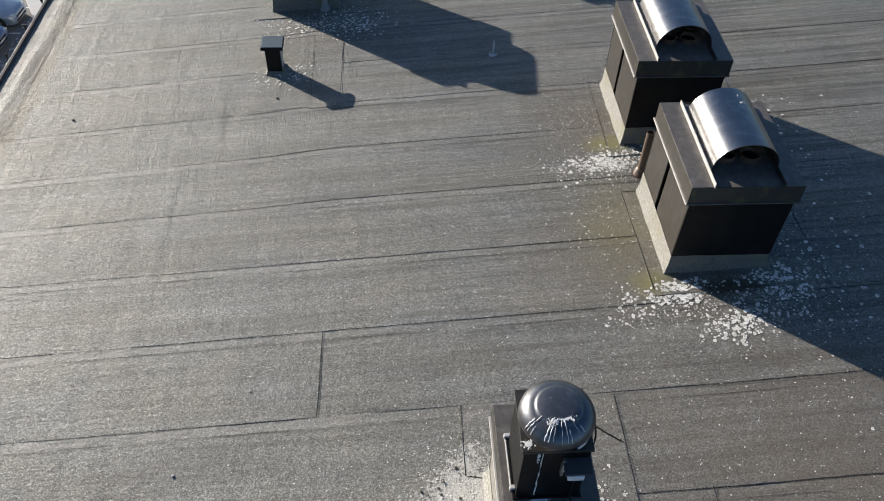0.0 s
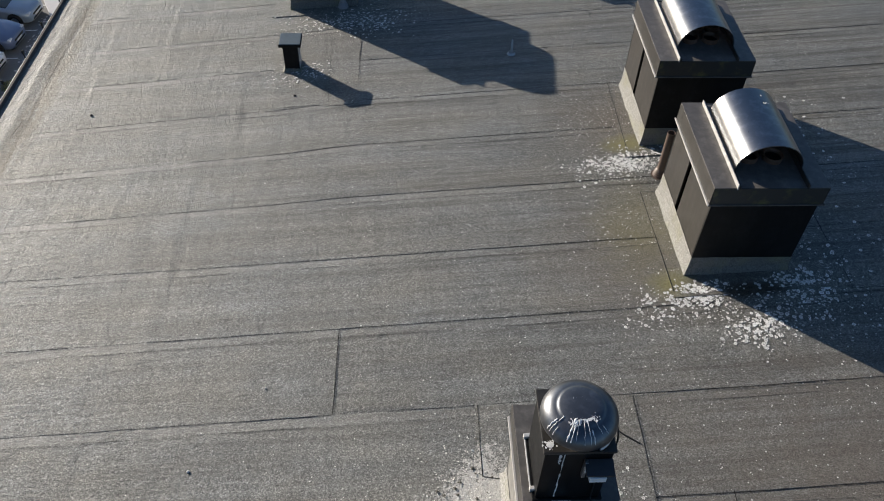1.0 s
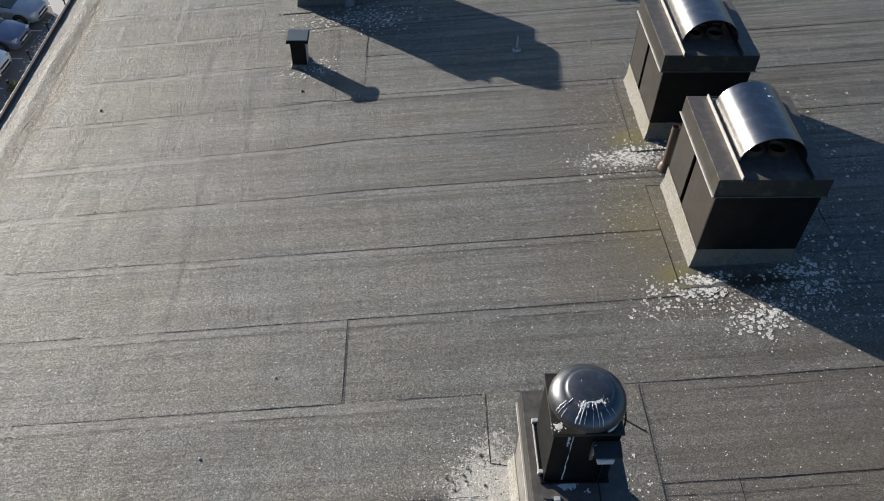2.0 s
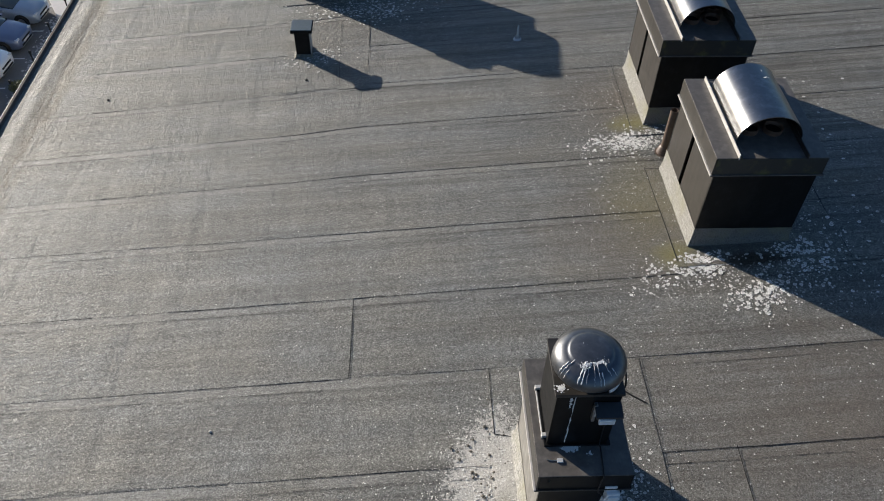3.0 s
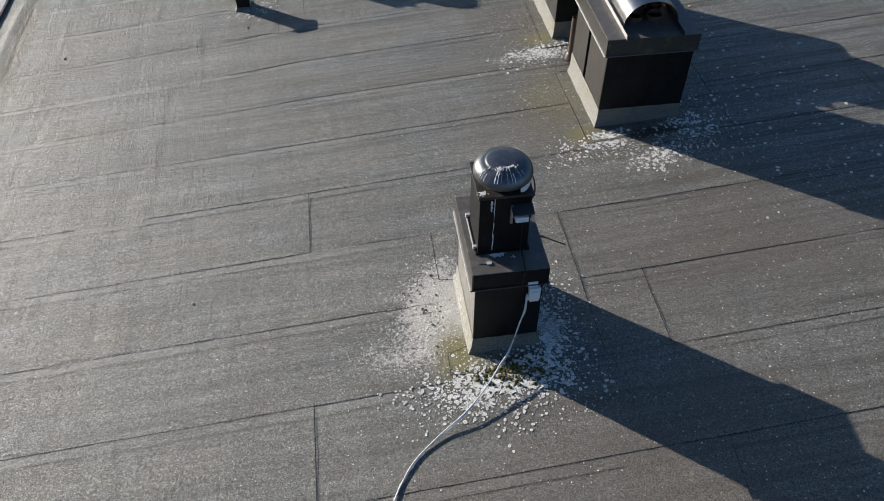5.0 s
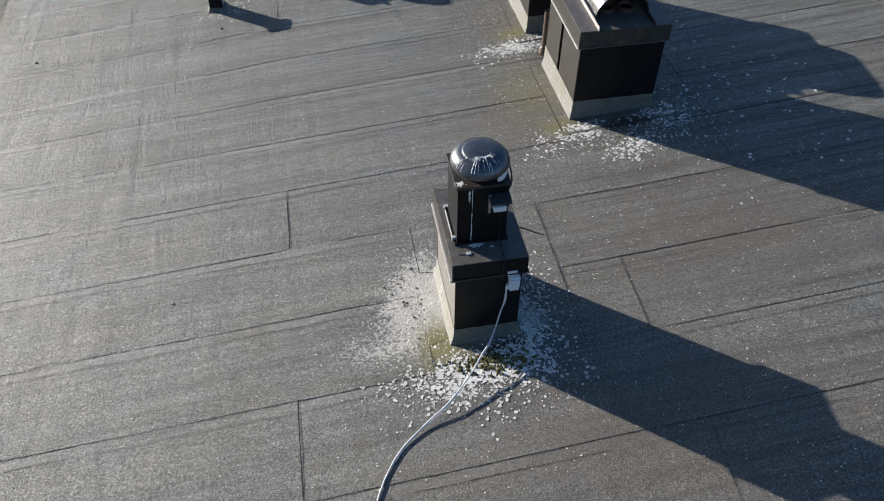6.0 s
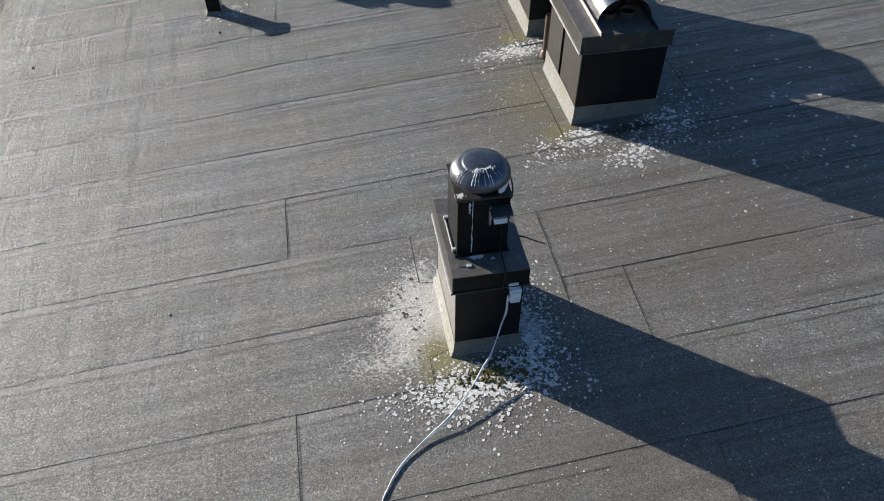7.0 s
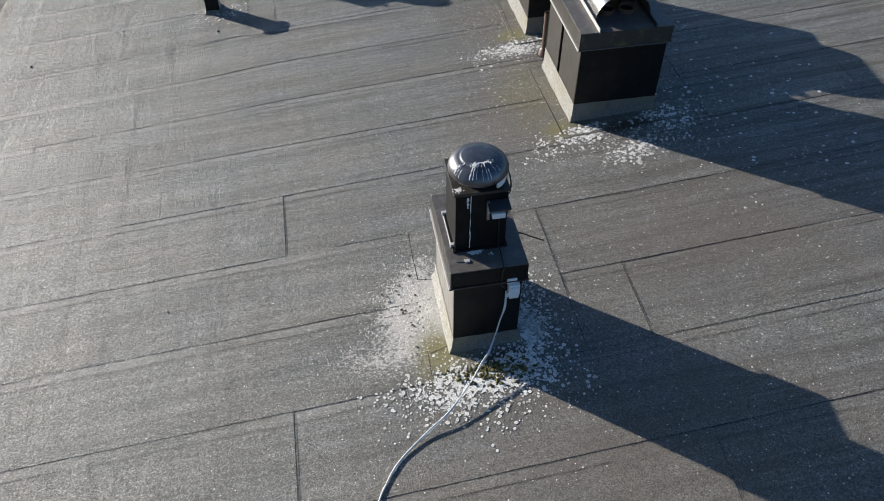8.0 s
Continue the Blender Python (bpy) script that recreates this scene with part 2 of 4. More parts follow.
# on the vents, black and brown split one paint into shaded and sunlit sides
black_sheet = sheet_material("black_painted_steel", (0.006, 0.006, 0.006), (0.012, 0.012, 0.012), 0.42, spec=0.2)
brown_lit_sheet = sheet_material("sunlit_brown_steel", (0.026, 0.023, 0.020), (0.052, 0.046, 0.040), 0.42)
lid_sheet = sheet_material("weathered_brown_flashing", (0.026, 0.024, 0.021), (0.060, 0.053, 0.046), 0.36)
pale_lit_sheet = sheet_material("pale_sunlit_sheet", (0.16, 0.152, 0.140), (0.30, 0.288, 0.265), 0.5)
plate_sheet = sheet_material("dusty_brown_top_sheet", (0.092, 0.084, 0.076), (0.165, 0.150, 0.136), 0.40)
edge_sheet = sheet_material("bright_folded_edge", (0.46, 0.44, 0.41), (0.62, 0.60, 0.56), 0.4, 0.1)
hood_metal = sheet_material("dull_grey_metal", (0.235, 0.237, 0.245), (0.295, 0.295, 0.30), 0.28, 1.0)
flashing_mat = sheet_material("matt_brown_flashing", (0.125, 0.108, 0.092), (0.20, 0.175, 0.150), 0.85, spec=0.05)
dome_metal = sheet_material("dark_grey_pressed_metal", (0.135, 0.140, 0.150), (0.20, 0.202, 0.21), 0.38, 0.9)
fascia_moss = Mat("mossy_front_flashing")
w = fascia_moss.mapped(space="object")
s = fascia_moss.noise(w, 5.0, 5.0, 0.6)
c = fascia_moss.mix(fascia_moss.ramp(s, [(0.52, 0.0), (0.68, 0.8)]), (0.040, 0.039, 0.036), (0.125, 0.130, 0.045))
fascia_moss.bump(s, 0.15, 0.01)
fascia_moss = fascia_moss.done(c, 0.36)


def plain(name, color, rough=0.5, metal=0.0, vary=0.25, scale=30.0, bump=0.1):
    m = Mat(name)
    w = m.mapped(space="object")
    n = m.noise(w, scale, 4.0, 0.6)
    c = m.mix(n, tuple(v * (1 - vary) for v in color), tuple(min(1.0, v * (1 + vary)) for v in color))
    m.bump(n, bump, 0.004)
    return m.done(c, rough, metal)


# near-black paints in the shade of slots, ducts and undersides
dark_hole = plain("shaded_inside", (0.005, 0.005, 0.005), 0.75)
duct_metal = plain("rusty_duct_rim", (0.20, 0.115, 0.075), 0.55, 0.3)
pipe_brown = plain("brown_plastic_pipe", (0.115, 0.080, 0.060), 0.45)
white_plastic = plain("weathered_white_plastic", (0.80, 0.81, 0.82), 0.45, 0.0, 0.14, 40)
grey_plastic = plain("dark_grey_plastic", (0.035, 0.036, 0.04), 0.4)
cable_white = plain("dirty_white_cable", (0.70, 0.69, 0.68), 0.5, 0.0, 0.3, 60)
cable_black = plain("black_cable", (0.014, 0.014, 0.014), 0.5)
dropping_mat = plain("bird_dropping", (0.74, 0.73, 0.71), 0.8, 0.0, 0.2, 70, 0.15)
galv = plain("galvanised_steel", (0.42, 0.42, 0.42), 0.38, 0.9, 0.15, 25)
pin_mat = plain("pale_zinc_pin", (0.50, 0.52, 0.54), 0.5, 0.1)
hinge_zinc = plain("pale_worn_zinc", (0.58, 0.57, 0.55), 0.45, 0.15, 0.2, 20)
grey_pipe = plain("grey_plastic_pipe", (0.26, 0.26, 0.27), 0.5)
cap_sky_steel = plain("sky_lit_cap_steel", (0.15, 0.175, 0.18), 0.34, 0.2, 0.25, 14)

m = Mat("pale_lichen")
w = m.mapped()
n = m.noise(w, 120.0, 3.0, 0.7)
tone = m.ramp(m.geo.outputs["Random Per Island"], [(0.0, (0.58, 0.57, 0.53)), (0.4, (0.84, 0.82, 0.78)), (1.0, (0.94, 0.93, 0.89))])
c = m.mix(m.ramp(n, [(0.32, 0.30), (0.48, 0.0)]), tone, (0.30, 0.30, 0.26))
m.bump(n, 0.5, 0.004)
ring_at = m.t.nodes.new("ShaderNodeAttribute")
ring_at.attribute_name = "ring"
c = m.mix(m.ramp(ring_at.outputs["Fac"], [(0.0, 0.75), (0.9, 0.0)]), c, (0.17, 0.17, 0.145))
lichen_mat = m.done(c, 0.9)

m = Mat("yellow_green_moss")
w = m.mapped()
n = m.noise(w, 90.0, 4.0, 0.7)
tone = m.ramp(m.geo.outputs["Random Per Island"], [(0.0, (0.045, 0.040, 0.012)), (0.5, (0.14, 0.120, 0.032)), (1.0, (0.30, 0.255, 0.10))])
m.bump(n, 0.9, 0.01)
moss_mat = m.done(m.mix(m.ramp(n, [(0.3, 0.7), (0.6, 0.0)]), tone, (0.025, 0.022, 0.010)), 0.95)

m = Mat("asphalt")
w = m.mapped()
n = m.noise(w, 18.0, 5.0, 0.7)
b = m.noise(w, 0.5, 4.0, 0.6)
c = m.ramp(m.math("ADD", m.math("MULTIPLY", n, 0.5), m.math("MULTIPLY", b, 0.5)), [(0.35, (0.135, 0.133, 0.133)), (0.65, (0.24, 0.236, 0.23))])
m.bump(n, 0.3, 0.01)
asphalt = m.done(c, 0.85)
plaster = plain("pale_render", (0.55, 0.52, 0.46), 0.85, 0.0, 0.1, 3.0)
concrete = plain("pale_concrete", (0.60, 0.57, 0.56), 0.85, 0.0, 0.12, 4.0)
line_paint = plain("road_paint", (0.70, 0.70, 0.68), 0.7, 0.0, 0.2, 9.0)
gravel_mat = plain("pale_gravel", (0.55, 0.53, 0.50), 0.9, 0.0, 0.5, 8.0)
glass_dark = plain("tinted_car_glass", (0.085, 0.105, 0.12), 0.06, 0.0, 0.1, 3.0, 0.0)
tyre_mat = plain("tyre_rubber", (0.018, 0.018, 0.018), 0.8)
rim_mat = plain("alloy_rim", (0.45, 0.45, 0.46), 0.3, 0.9)
lamp_mat = plain("headlamp_lens", (0.62, 0.64, 0.66), 0.12)
leaf_mat = plain("dry_shrub_leaf", (0.10, 0.105, 0.035), 0.7, 0.0, 0.5, 6.0)


def paint(name, color):
    m = Mat(name)
    n = m.noise(m.mapped(space="object"), 2.5, 3.0)
    m.b.inputs["Coat Weight"].default_value = 0.8
    return m.done(m.mix(n, tuple(v * 0.9 for v in color), tuple(min(1, v * 1.1) for v in color)), 0.28, 0.35)


# ---- builders ----
def mesh_of(name, bm, material, smooth=None):
    me = bpy.data.meshes.new(name)
    bmesh.ops.recalc_face_normals(bm, faces=bm.faces)
    bm.to_mesh(me)
    bm.free()
    me.materials.append(material)
    if smooth is not None:
        me.polygons.foreach_set("use_smooth", [True] * len(me.polygons))
        me.set_sharp_from_angle(angle=radians(smooth))
    return me


def part(name, bm, material, parent=None, label="", smooth=None):
    ob = new(name, mesh_of(name, bm, material, smooth))
    if parent is not None:
        ob.parent = parent
    return tagged(ob, label=label)


def on_roof(x, y, z=0.0):
    """The place in the level world of a point of the roof."""
    return SLOPE @ Vector((x, y, z))


def laid(ob):
    """Lays what was built in roof coordinates onto the sloping roof."""
    ob.matrix_basis = SLOPE @ ob.matrix_basis
    return ob


def thing(name, at, label, category, group="", kind="", turn=0.0):
    ob = new(name)
    ob.empty_display_size = 0.1
    ob.location = at
    ob.rotation_euler = (0, 0, radians(turn))
    return tagged(ob, label, category, group, kind)


def box(bm, x0, x1, y0, y1, z0, z1, bevel=0.0):
    vs = bmesh.ops.create_cube(bm, size=1.0)["verts"]
    for v in vs:
        v.co = Vector((x0 + (v.co.x + 0.5) * (x1 - x0), y0 + (v.co.y + 0.5) * (y1 - y0), z0 + (v.co.z + 0.5) * (z1 - z0)))
    if bevel:
        edges = list({e for v in vs for e in v.link_edges})
        bmesh.ops.bevel(bm, geom=edges, offset=bevel, segments=2, profile=0.6, affect="EDGES")
    return bm


def boxed(*dims, bevel=0.0):
    return box(bmesh.new(), *dims, bevel)


def spun(profile, steps=40, at=(0, 0, 0)):
    """A surface of revolution about z from (radius, height) pairs."""
    bm = bmesh.new()
    rings = []
    for r, z in profile:
        if r < 1e-6:
            rings.append([bm.verts.new((at[0], at[1], at[2] + z))])
        else:
            rings.append([bm.verts.new((at[0] + r * math.cos(2 * math.pi * k / steps), at[1] + r * math.sin(2 * math.pi * k / steps), at[2] + z)) for k in range(steps)])
    for a, b in zip(rings, rings[1:]):
        for k in range(steps):
            q = [a[k % len(a)], a[(k + 1) % len(a)], b[(k + 1) % len(b)], b[k % len(b)]]
            q = list(dict.fromkeys(q))
            if len(q) > 2:
                bm.faces.new(q)
    return bm


def tube(points, radius, sides=8, smooth_steps=6):
    """A round tube through points, rounded by a Catmull-Rom spline."""
    ps = [Vector(p) for p in points]
    ext = [2 * ps[0] - ps[1]] + ps + [2 * ps[-1] - ps[-2]]
    path = []
    for a, b, c, d in zip(ext, ext[1:], ext[2:], ext[3:]):
        for k in range(smooth_steps):
            t = k / smooth_steps
            path.append(0.5 * (2 * b + (c - a) * t + (2 * a - 5 * b + 4 * c - d) * t * t + (3 * b - a - 3 * c + d) * t**3))
    path.append(ps[-1])
    bm = bmesh.new()
    rings = []
    for k, p in enumerate(path):
        way = (path[min(k + 1, len(path) - 1)] - path[max(k - 1, 0)]).normalized()
        side = way.cross(Vector((0, 0, 1)) if abs(way.z) < 0.9 else Vector((1, 0, 0))).normalized()
        up = side.cross(way)
        rings.append([bm.verts.new(p + radius * (math.cos(2 * math.pi * j / sides) * side + math.sin(2 * math.pi * j / sides) * up)) for j in range(sides)])
    for a, b in zip(rings, rings[1:]):
        for j in range(sides):
            bm.faces.new((a[j], a[(j + 1) % sides], b[(j + 1) % sides], b[j]))
    bm.faces.new(rings[0])
    bm.faces.new(rings[-1])
    return bm


def skirt(x0, x1, y0, y1, out, height, top_out=0.004, sides=(0, 1, 2, 3)):
    """A felt upstand: a sloping band round a rectangular housing, its foot pushed out. sides: front, east, back, west."""
    bm = bmesh.new()
    rng = random.Random(7)
    foot, mid, top = [], [], []
    corners = [(x0, y0, -1, -1), (x1, y0, 1, -1), (x1, y1, 1, 1), (x0, y1, -1, 1)]
    for (ax, ay, sx, sy), (bx, by, tx, ty) in zip(corners, corners[1:] + corners[:1]):
        for k in range(8):
            t = k / 8
            x, y = ax + (bx - ax) * t, ay + (by - ay) * t
            ox, oy = sx + (tx - sx) * t, sy + (ty - sy) * t
            j = rng.uniform(-0.006, 0.006)
            fx, fy = x + ox * (out + j), y + oy * (out + j)
            foot.append(bm.verts.new((fx, fy, LEAN_X * fx + LEAN_Y * fy - 0.004)))
            mid.append(bm.verts.new((x + ox * (out * 0.32 + j), y + oy * (out * 0.32 + j), 0.58 * (LEAN_X * x + LEAN_Y * y) + height * 0.42)))
            top.append(bm.verts.new((x + ox * top_out, y + oy * top_out, height + j * 0.8)))
    n = len(foot)
    for a, b in ((foot, mid), (mid, top)):
        for k in range(n):
            if k // 8 in sides:
                bm.faces.new((a[k], a[(k + 1) % n], b[(k + 1) % n], b[k]))
    bmesh.ops.delete(bm, geom=[v for v in bm.verts if not v.link_faces], context="VERTS")
    return bm


# ---- roof, building and ground ----
EDGE, STREET = -4.41, -16.1
ground = bmesh.new()
bmesh.ops.create_grid(ground, x_segments=24, y_segments=24, size=1500.0)
ground_ob = part("ground", ground, asphalt)
ground_ob.location.z = STREET
tagged(ground_ob, "worn grey asphalt of the car park below", "ground", kind="structure")

wall_box = boxed(EDGE + 0.06, 17.8, -13.8, 25.8, STREET - 0.2, 0.0)
for v in wall_box.verts:
    if v.co.z > -1.0:
        v.co.z = LEAN_X * v.co.x + LEAN_Y * v.co.y - 0.36
tagged(part("wall_north", wall_box, plaster), "pale rendered walls of the flat-roofed building", "wall", kind="structure")

roof = thing("roof", (0, 0, 0), "flat roof covered with lapped grey mineral felt strips", "roof", kind="structure")
roof.matrix_basis = SLOPE
part("deck", boxed(EDGE + 0.02, 17.9, -13.9, 25.9, -0.30, -0.012), felt, roof)


def seam(k):
    """Height y and slope of the k-th lap line."""
    return 0.928 * k + 0.008 * math.sin(k * 2.3), 0.0015 * math.sin(k * 1.7)


def sag(k, x):
    """How far the k-th lap line swings south towards the street edge."""
    share = {3: 0.5, 4: 0.85}.get(k, 1.0 if k > 4 else 0.0)
    f = min(1.0, max(0.0, (0.3 - x) / 1.3))
    return share * (0.10 * f * f * (3 - 2 * f) + 0.045 * max(0.0, -1.0 - x))


def strip(k, x0, x1, lift=0.0):
    """One piece of felt: its south edge lies on the strip below it, its north edge goes under the next."""
    rng = random.Random(1000 + k * 37 + int(x0 * 11))
    (ya, sa), (yb, sb) = seam(k), seam(k + 1)
    nu = max(2, int((x1 - x0) / 0.16))
    across = [(-0.003, -0.001), (0.0, 0.0030), (0.05, 0.0036), (0.085, 0.0034), (0.12, 0.0010), (0.50, 0.0010), (0.93, 0.0), (1.03, -0.0035)]
    bm = bmesh.new()
    lap = bm.verts.layers.float.new("lap")
    rows = []
    for i in range(nu + 1):
        x = x0 + (x1 - x0) * i / nu
        lo, hi = ya + sa * x - sag(k, x), yb + sb * x - sag(k + 1, x)
        edge = 0.007 * noise.noise(Vector((x * 1.3, k * 7.1, 0))) + 0.004 * noise.noise(Vector((x * 6.0, k * 3.3, 5)))
        west = min(1.0, max(0.15, 0.55 - 0.2 * x))
        proud = max(0.35, 0.60 + 0.65 * noise.noise(Vector((x * 0.9, k * 2.9, 7.0)))) * min(0.85, max(0.42, 0.75 + 0.09 * x))
        line = []
        for j, (v, z) in enumerate(across):
            here = lo + (hi - lo) * v
            wave = 0.0018 * noise.noise(Vector((x * 2.1, here * 3.0, 9.0))) + 0.0042 * west * noise.noise(Vector((x * 3.3, here * 0.8, 4.0)))
            lump = 0.002 * max(0.0, noise.noise(Vector((x * 4.0, k * 5.7, 2.0)))) if j in (1, 2, 3) else 0.0
            y = lo + (hi - lo) * v + (edge if j < 3 else edge * 0.3)
            line.append(bm.verts.new((x + (0.004 * rng.uniform(-1, 1) + SLANT.get(k, 0.0) * (v - 0.5) if (i == 0 and x0 > -3.9) or (i == nu and x1 < 17.0) else 0), y, z * proud + wave + lump + lift * math.exp((x0 - x) / 0.25))))
            line[-1][lap] = 0.93 * v
        rows.append(line)
    for a, b in zip(rows, rows[1:]):
        for j in range(len(across) - 1):
            bm.faces.new((a[j], b[j], b[j + 1], a[j + 1]))
    first, last = rows[0], rows[-1]
    for line in (first, last):
        low = [bm.verts.new(v.co + Vector((0, 0, -0.006))) for v in line]
        for j in range(len(line) - 1):
            bm.faces.new((line[j], line[j + 1], low[j + 1], low[j]))
    return bm


SLANT = {-4: 0.10, -2: 0.045, 0: 0.02, -3: 0.015}
CUTS = {-4: [3.20], -3: [0.062], -2: [3.168], -1: [], 0: [0.110], 1: [6.75], 2: [], 3: [7.6], 4: [], 5: [], 6: [4.7]}


def felt_patch(x0, x1, y0, y1, lift, name="felt_patch", wob=0.006):
    """A separate rectangle of felt dressed round a housing."""
    bm = bmesh.new()
    nx, ny = max(2, int((x1 - x0) / 0.12)), max(2, int((y1 - y0) / 0.12))
    g = []
    for i in range(nx + 1):
        col = []
        for j in range(ny + 1):
            x, y = x0 + (x1 - x0) * i / nx, y0 + (y1 - y0) * j / ny
            rim = i in (0, nx) or j in (0, ny)
            dx = wob * noise.noise(Vector((x * 3, y * 3, 1))) if rim else 0
            z = lift + 0.0025 * noise.noise(Vector((x * 3, y * 3, 4)))
            col.append(bm.verts.new((x + dx * 1.5 + 0.024 * (y - 0.5 * (y0 + y1)), y + dx, z)))
        g.append(col)
    for i in range(nx):
        for j in range(ny):
            bm.faces.new((g[i][j], g[i + 1][j], g[i + 1][j + 1], g[i][j + 1]))
    rim = [e for e in bm.edges if e.is_boundary]
    ext = bmesh.ops.extrude_edge_only(bm, edges=rim)["geom"]
    for v in ext:
        if isinstance(v, bmesh.types.BMVert):
            v.co.z -= 0.014
    return part(name, bm, felt_new, roof)


# parapet along the street side: felt dressed over a low kerb, with a dark metal edge
kerb = bmesh.new()
prof = [(-3.880, -0.006), (-3.970, 0.002), (-4.030, 0.008), (-4.100, 0.015), (-4.155, 0.020), (-4.185, 0.018), (-4.240, 0.011), (-4.280, 0.010), (-4.350, 0.011), (-4.425, 0.012)]
ys = [-13.9 + 0.2 * i for i in range(200)]
rows = []
for y in ys:
    rows.append([kerb.verts.new((x + 0.009 * noise.noise(Vector((y * 1.7, i * 3.0, 0))), y, z + 0.0055 * noise.noise(Vector((y * 2.3, i * 0.6, 3))) + 0.003 * noise.noise(Vector((y * 6.0, i * 1.7, 8))))) for i, (x, z) in enumerate(prof)])
for a, b in zip(rows, rows[1:]):
    for j in range(len(prof) - 1):
        kerb.faces.new((a[j], b[j], b[j + 1], a[j + 1]))
part("kerb", kerb, felt_new, roof, "felt-covered raised kerb along the roof edge", smooth=50)
for i in range(20):
    y = -13.9 + 2.0 * i
    part("edge_flashing", boxed(-4.438, -4.408, y + 0.003, y + 1.997, -0.16, 0.046, bevel=0.003), flashing_mat, roof, "dark brown metal edge flashing")
    # narrow strip added to paint the shaded band inside the edge
    part("edge_apron", boxed(-4.407, -4.388, y + 0.003, y + 1.997, 0.008, 0.018, bevel=0.003), flashing_mat, roof, "brown strip added for the shaded band inside the edge")
    part("drip_edge", boxed(-4.447, -4.439, y + 0.003, y + 1.997, -0.17, 0.050, bevel=0.002), edge_sheet, roof, "pale folded drip edge")


# ---- ventilation housings ----
def splash(centre, size, n, seed, flat=1.0, coarse=1.0):
    """Spattered droppings: flat ragged blobs about a centre, lying in the xy plane."""
    rng = random.Random(seed)
    bm = bmesh.new()
    for _ in range(n):
        a, d = rng.uniform(0, 6.283), size * rng.random() ** 1.1
        r = coarse * size * rng.uniform(0.06, 0.26) * (1.15 - 0.75 * d / size)
        cx, cy = centre[0] + d * math.cos(a), centre[1] + d * math.sin(a) * flat
        mid = bm.verts.new((cx, cy, centre[2] + 0.0016))
        far = rng.uniform(0.8, 1.7)
        rim = [bm.verts.new((cx + r * rng.uniform(0.45, 1.2) * math.cos(k * 0.785), cy + r * far * rng.uniform(0.45, 1.2) * math.sin(k * 0.785), centre[2] + 0.0004)) for k in range(8)]
        for k in range(8):
            bm.faces.new((mid, rim[k], rim[(k + 1) % 8]))
    return bm


def half_pipe(x, r, rise, y0, y1, thick, z, ny=2, steps=28):
    """A barrel-vault sheet: outer and inner arcs joined at the ends."""
    bm = bmesh.new()
    rings = []
    for y in [y0 + (y1 - y0) * i / ny for i in range(ny + 1)]:
        out = [bm.verts.new((x - r * math.cos(math.pi * k / steps), y, z + rise * math.sin(math.pi * k / steps) ** 0.92)) for k in range(steps + 1)]
        inn = [bm.verts.new((x - (r - thick) * math.cos(math.pi * k / steps), y, z + (rise - thick) * math.sin(math.pi * k / steps) ** 0.92)) for k in range(steps + 1)]
        rings.append((out, inn))
    for (a, ai), (b, bi) in zip(rings, rings[1:]):
        for k in range(steps):
            bm.faces.new((a[k], b[k], b[k + 1], a[k + 1]))
            bm.faces.new((ai[k], ai[k + 1], bi[k + 1], bi[k]))
    for out, inn in (rings[0], rings[-1]):
        for k in range(steps):
            bm.faces.new((out[k], out[k + 1], inn[k + 1], inn[k]))
    return bm


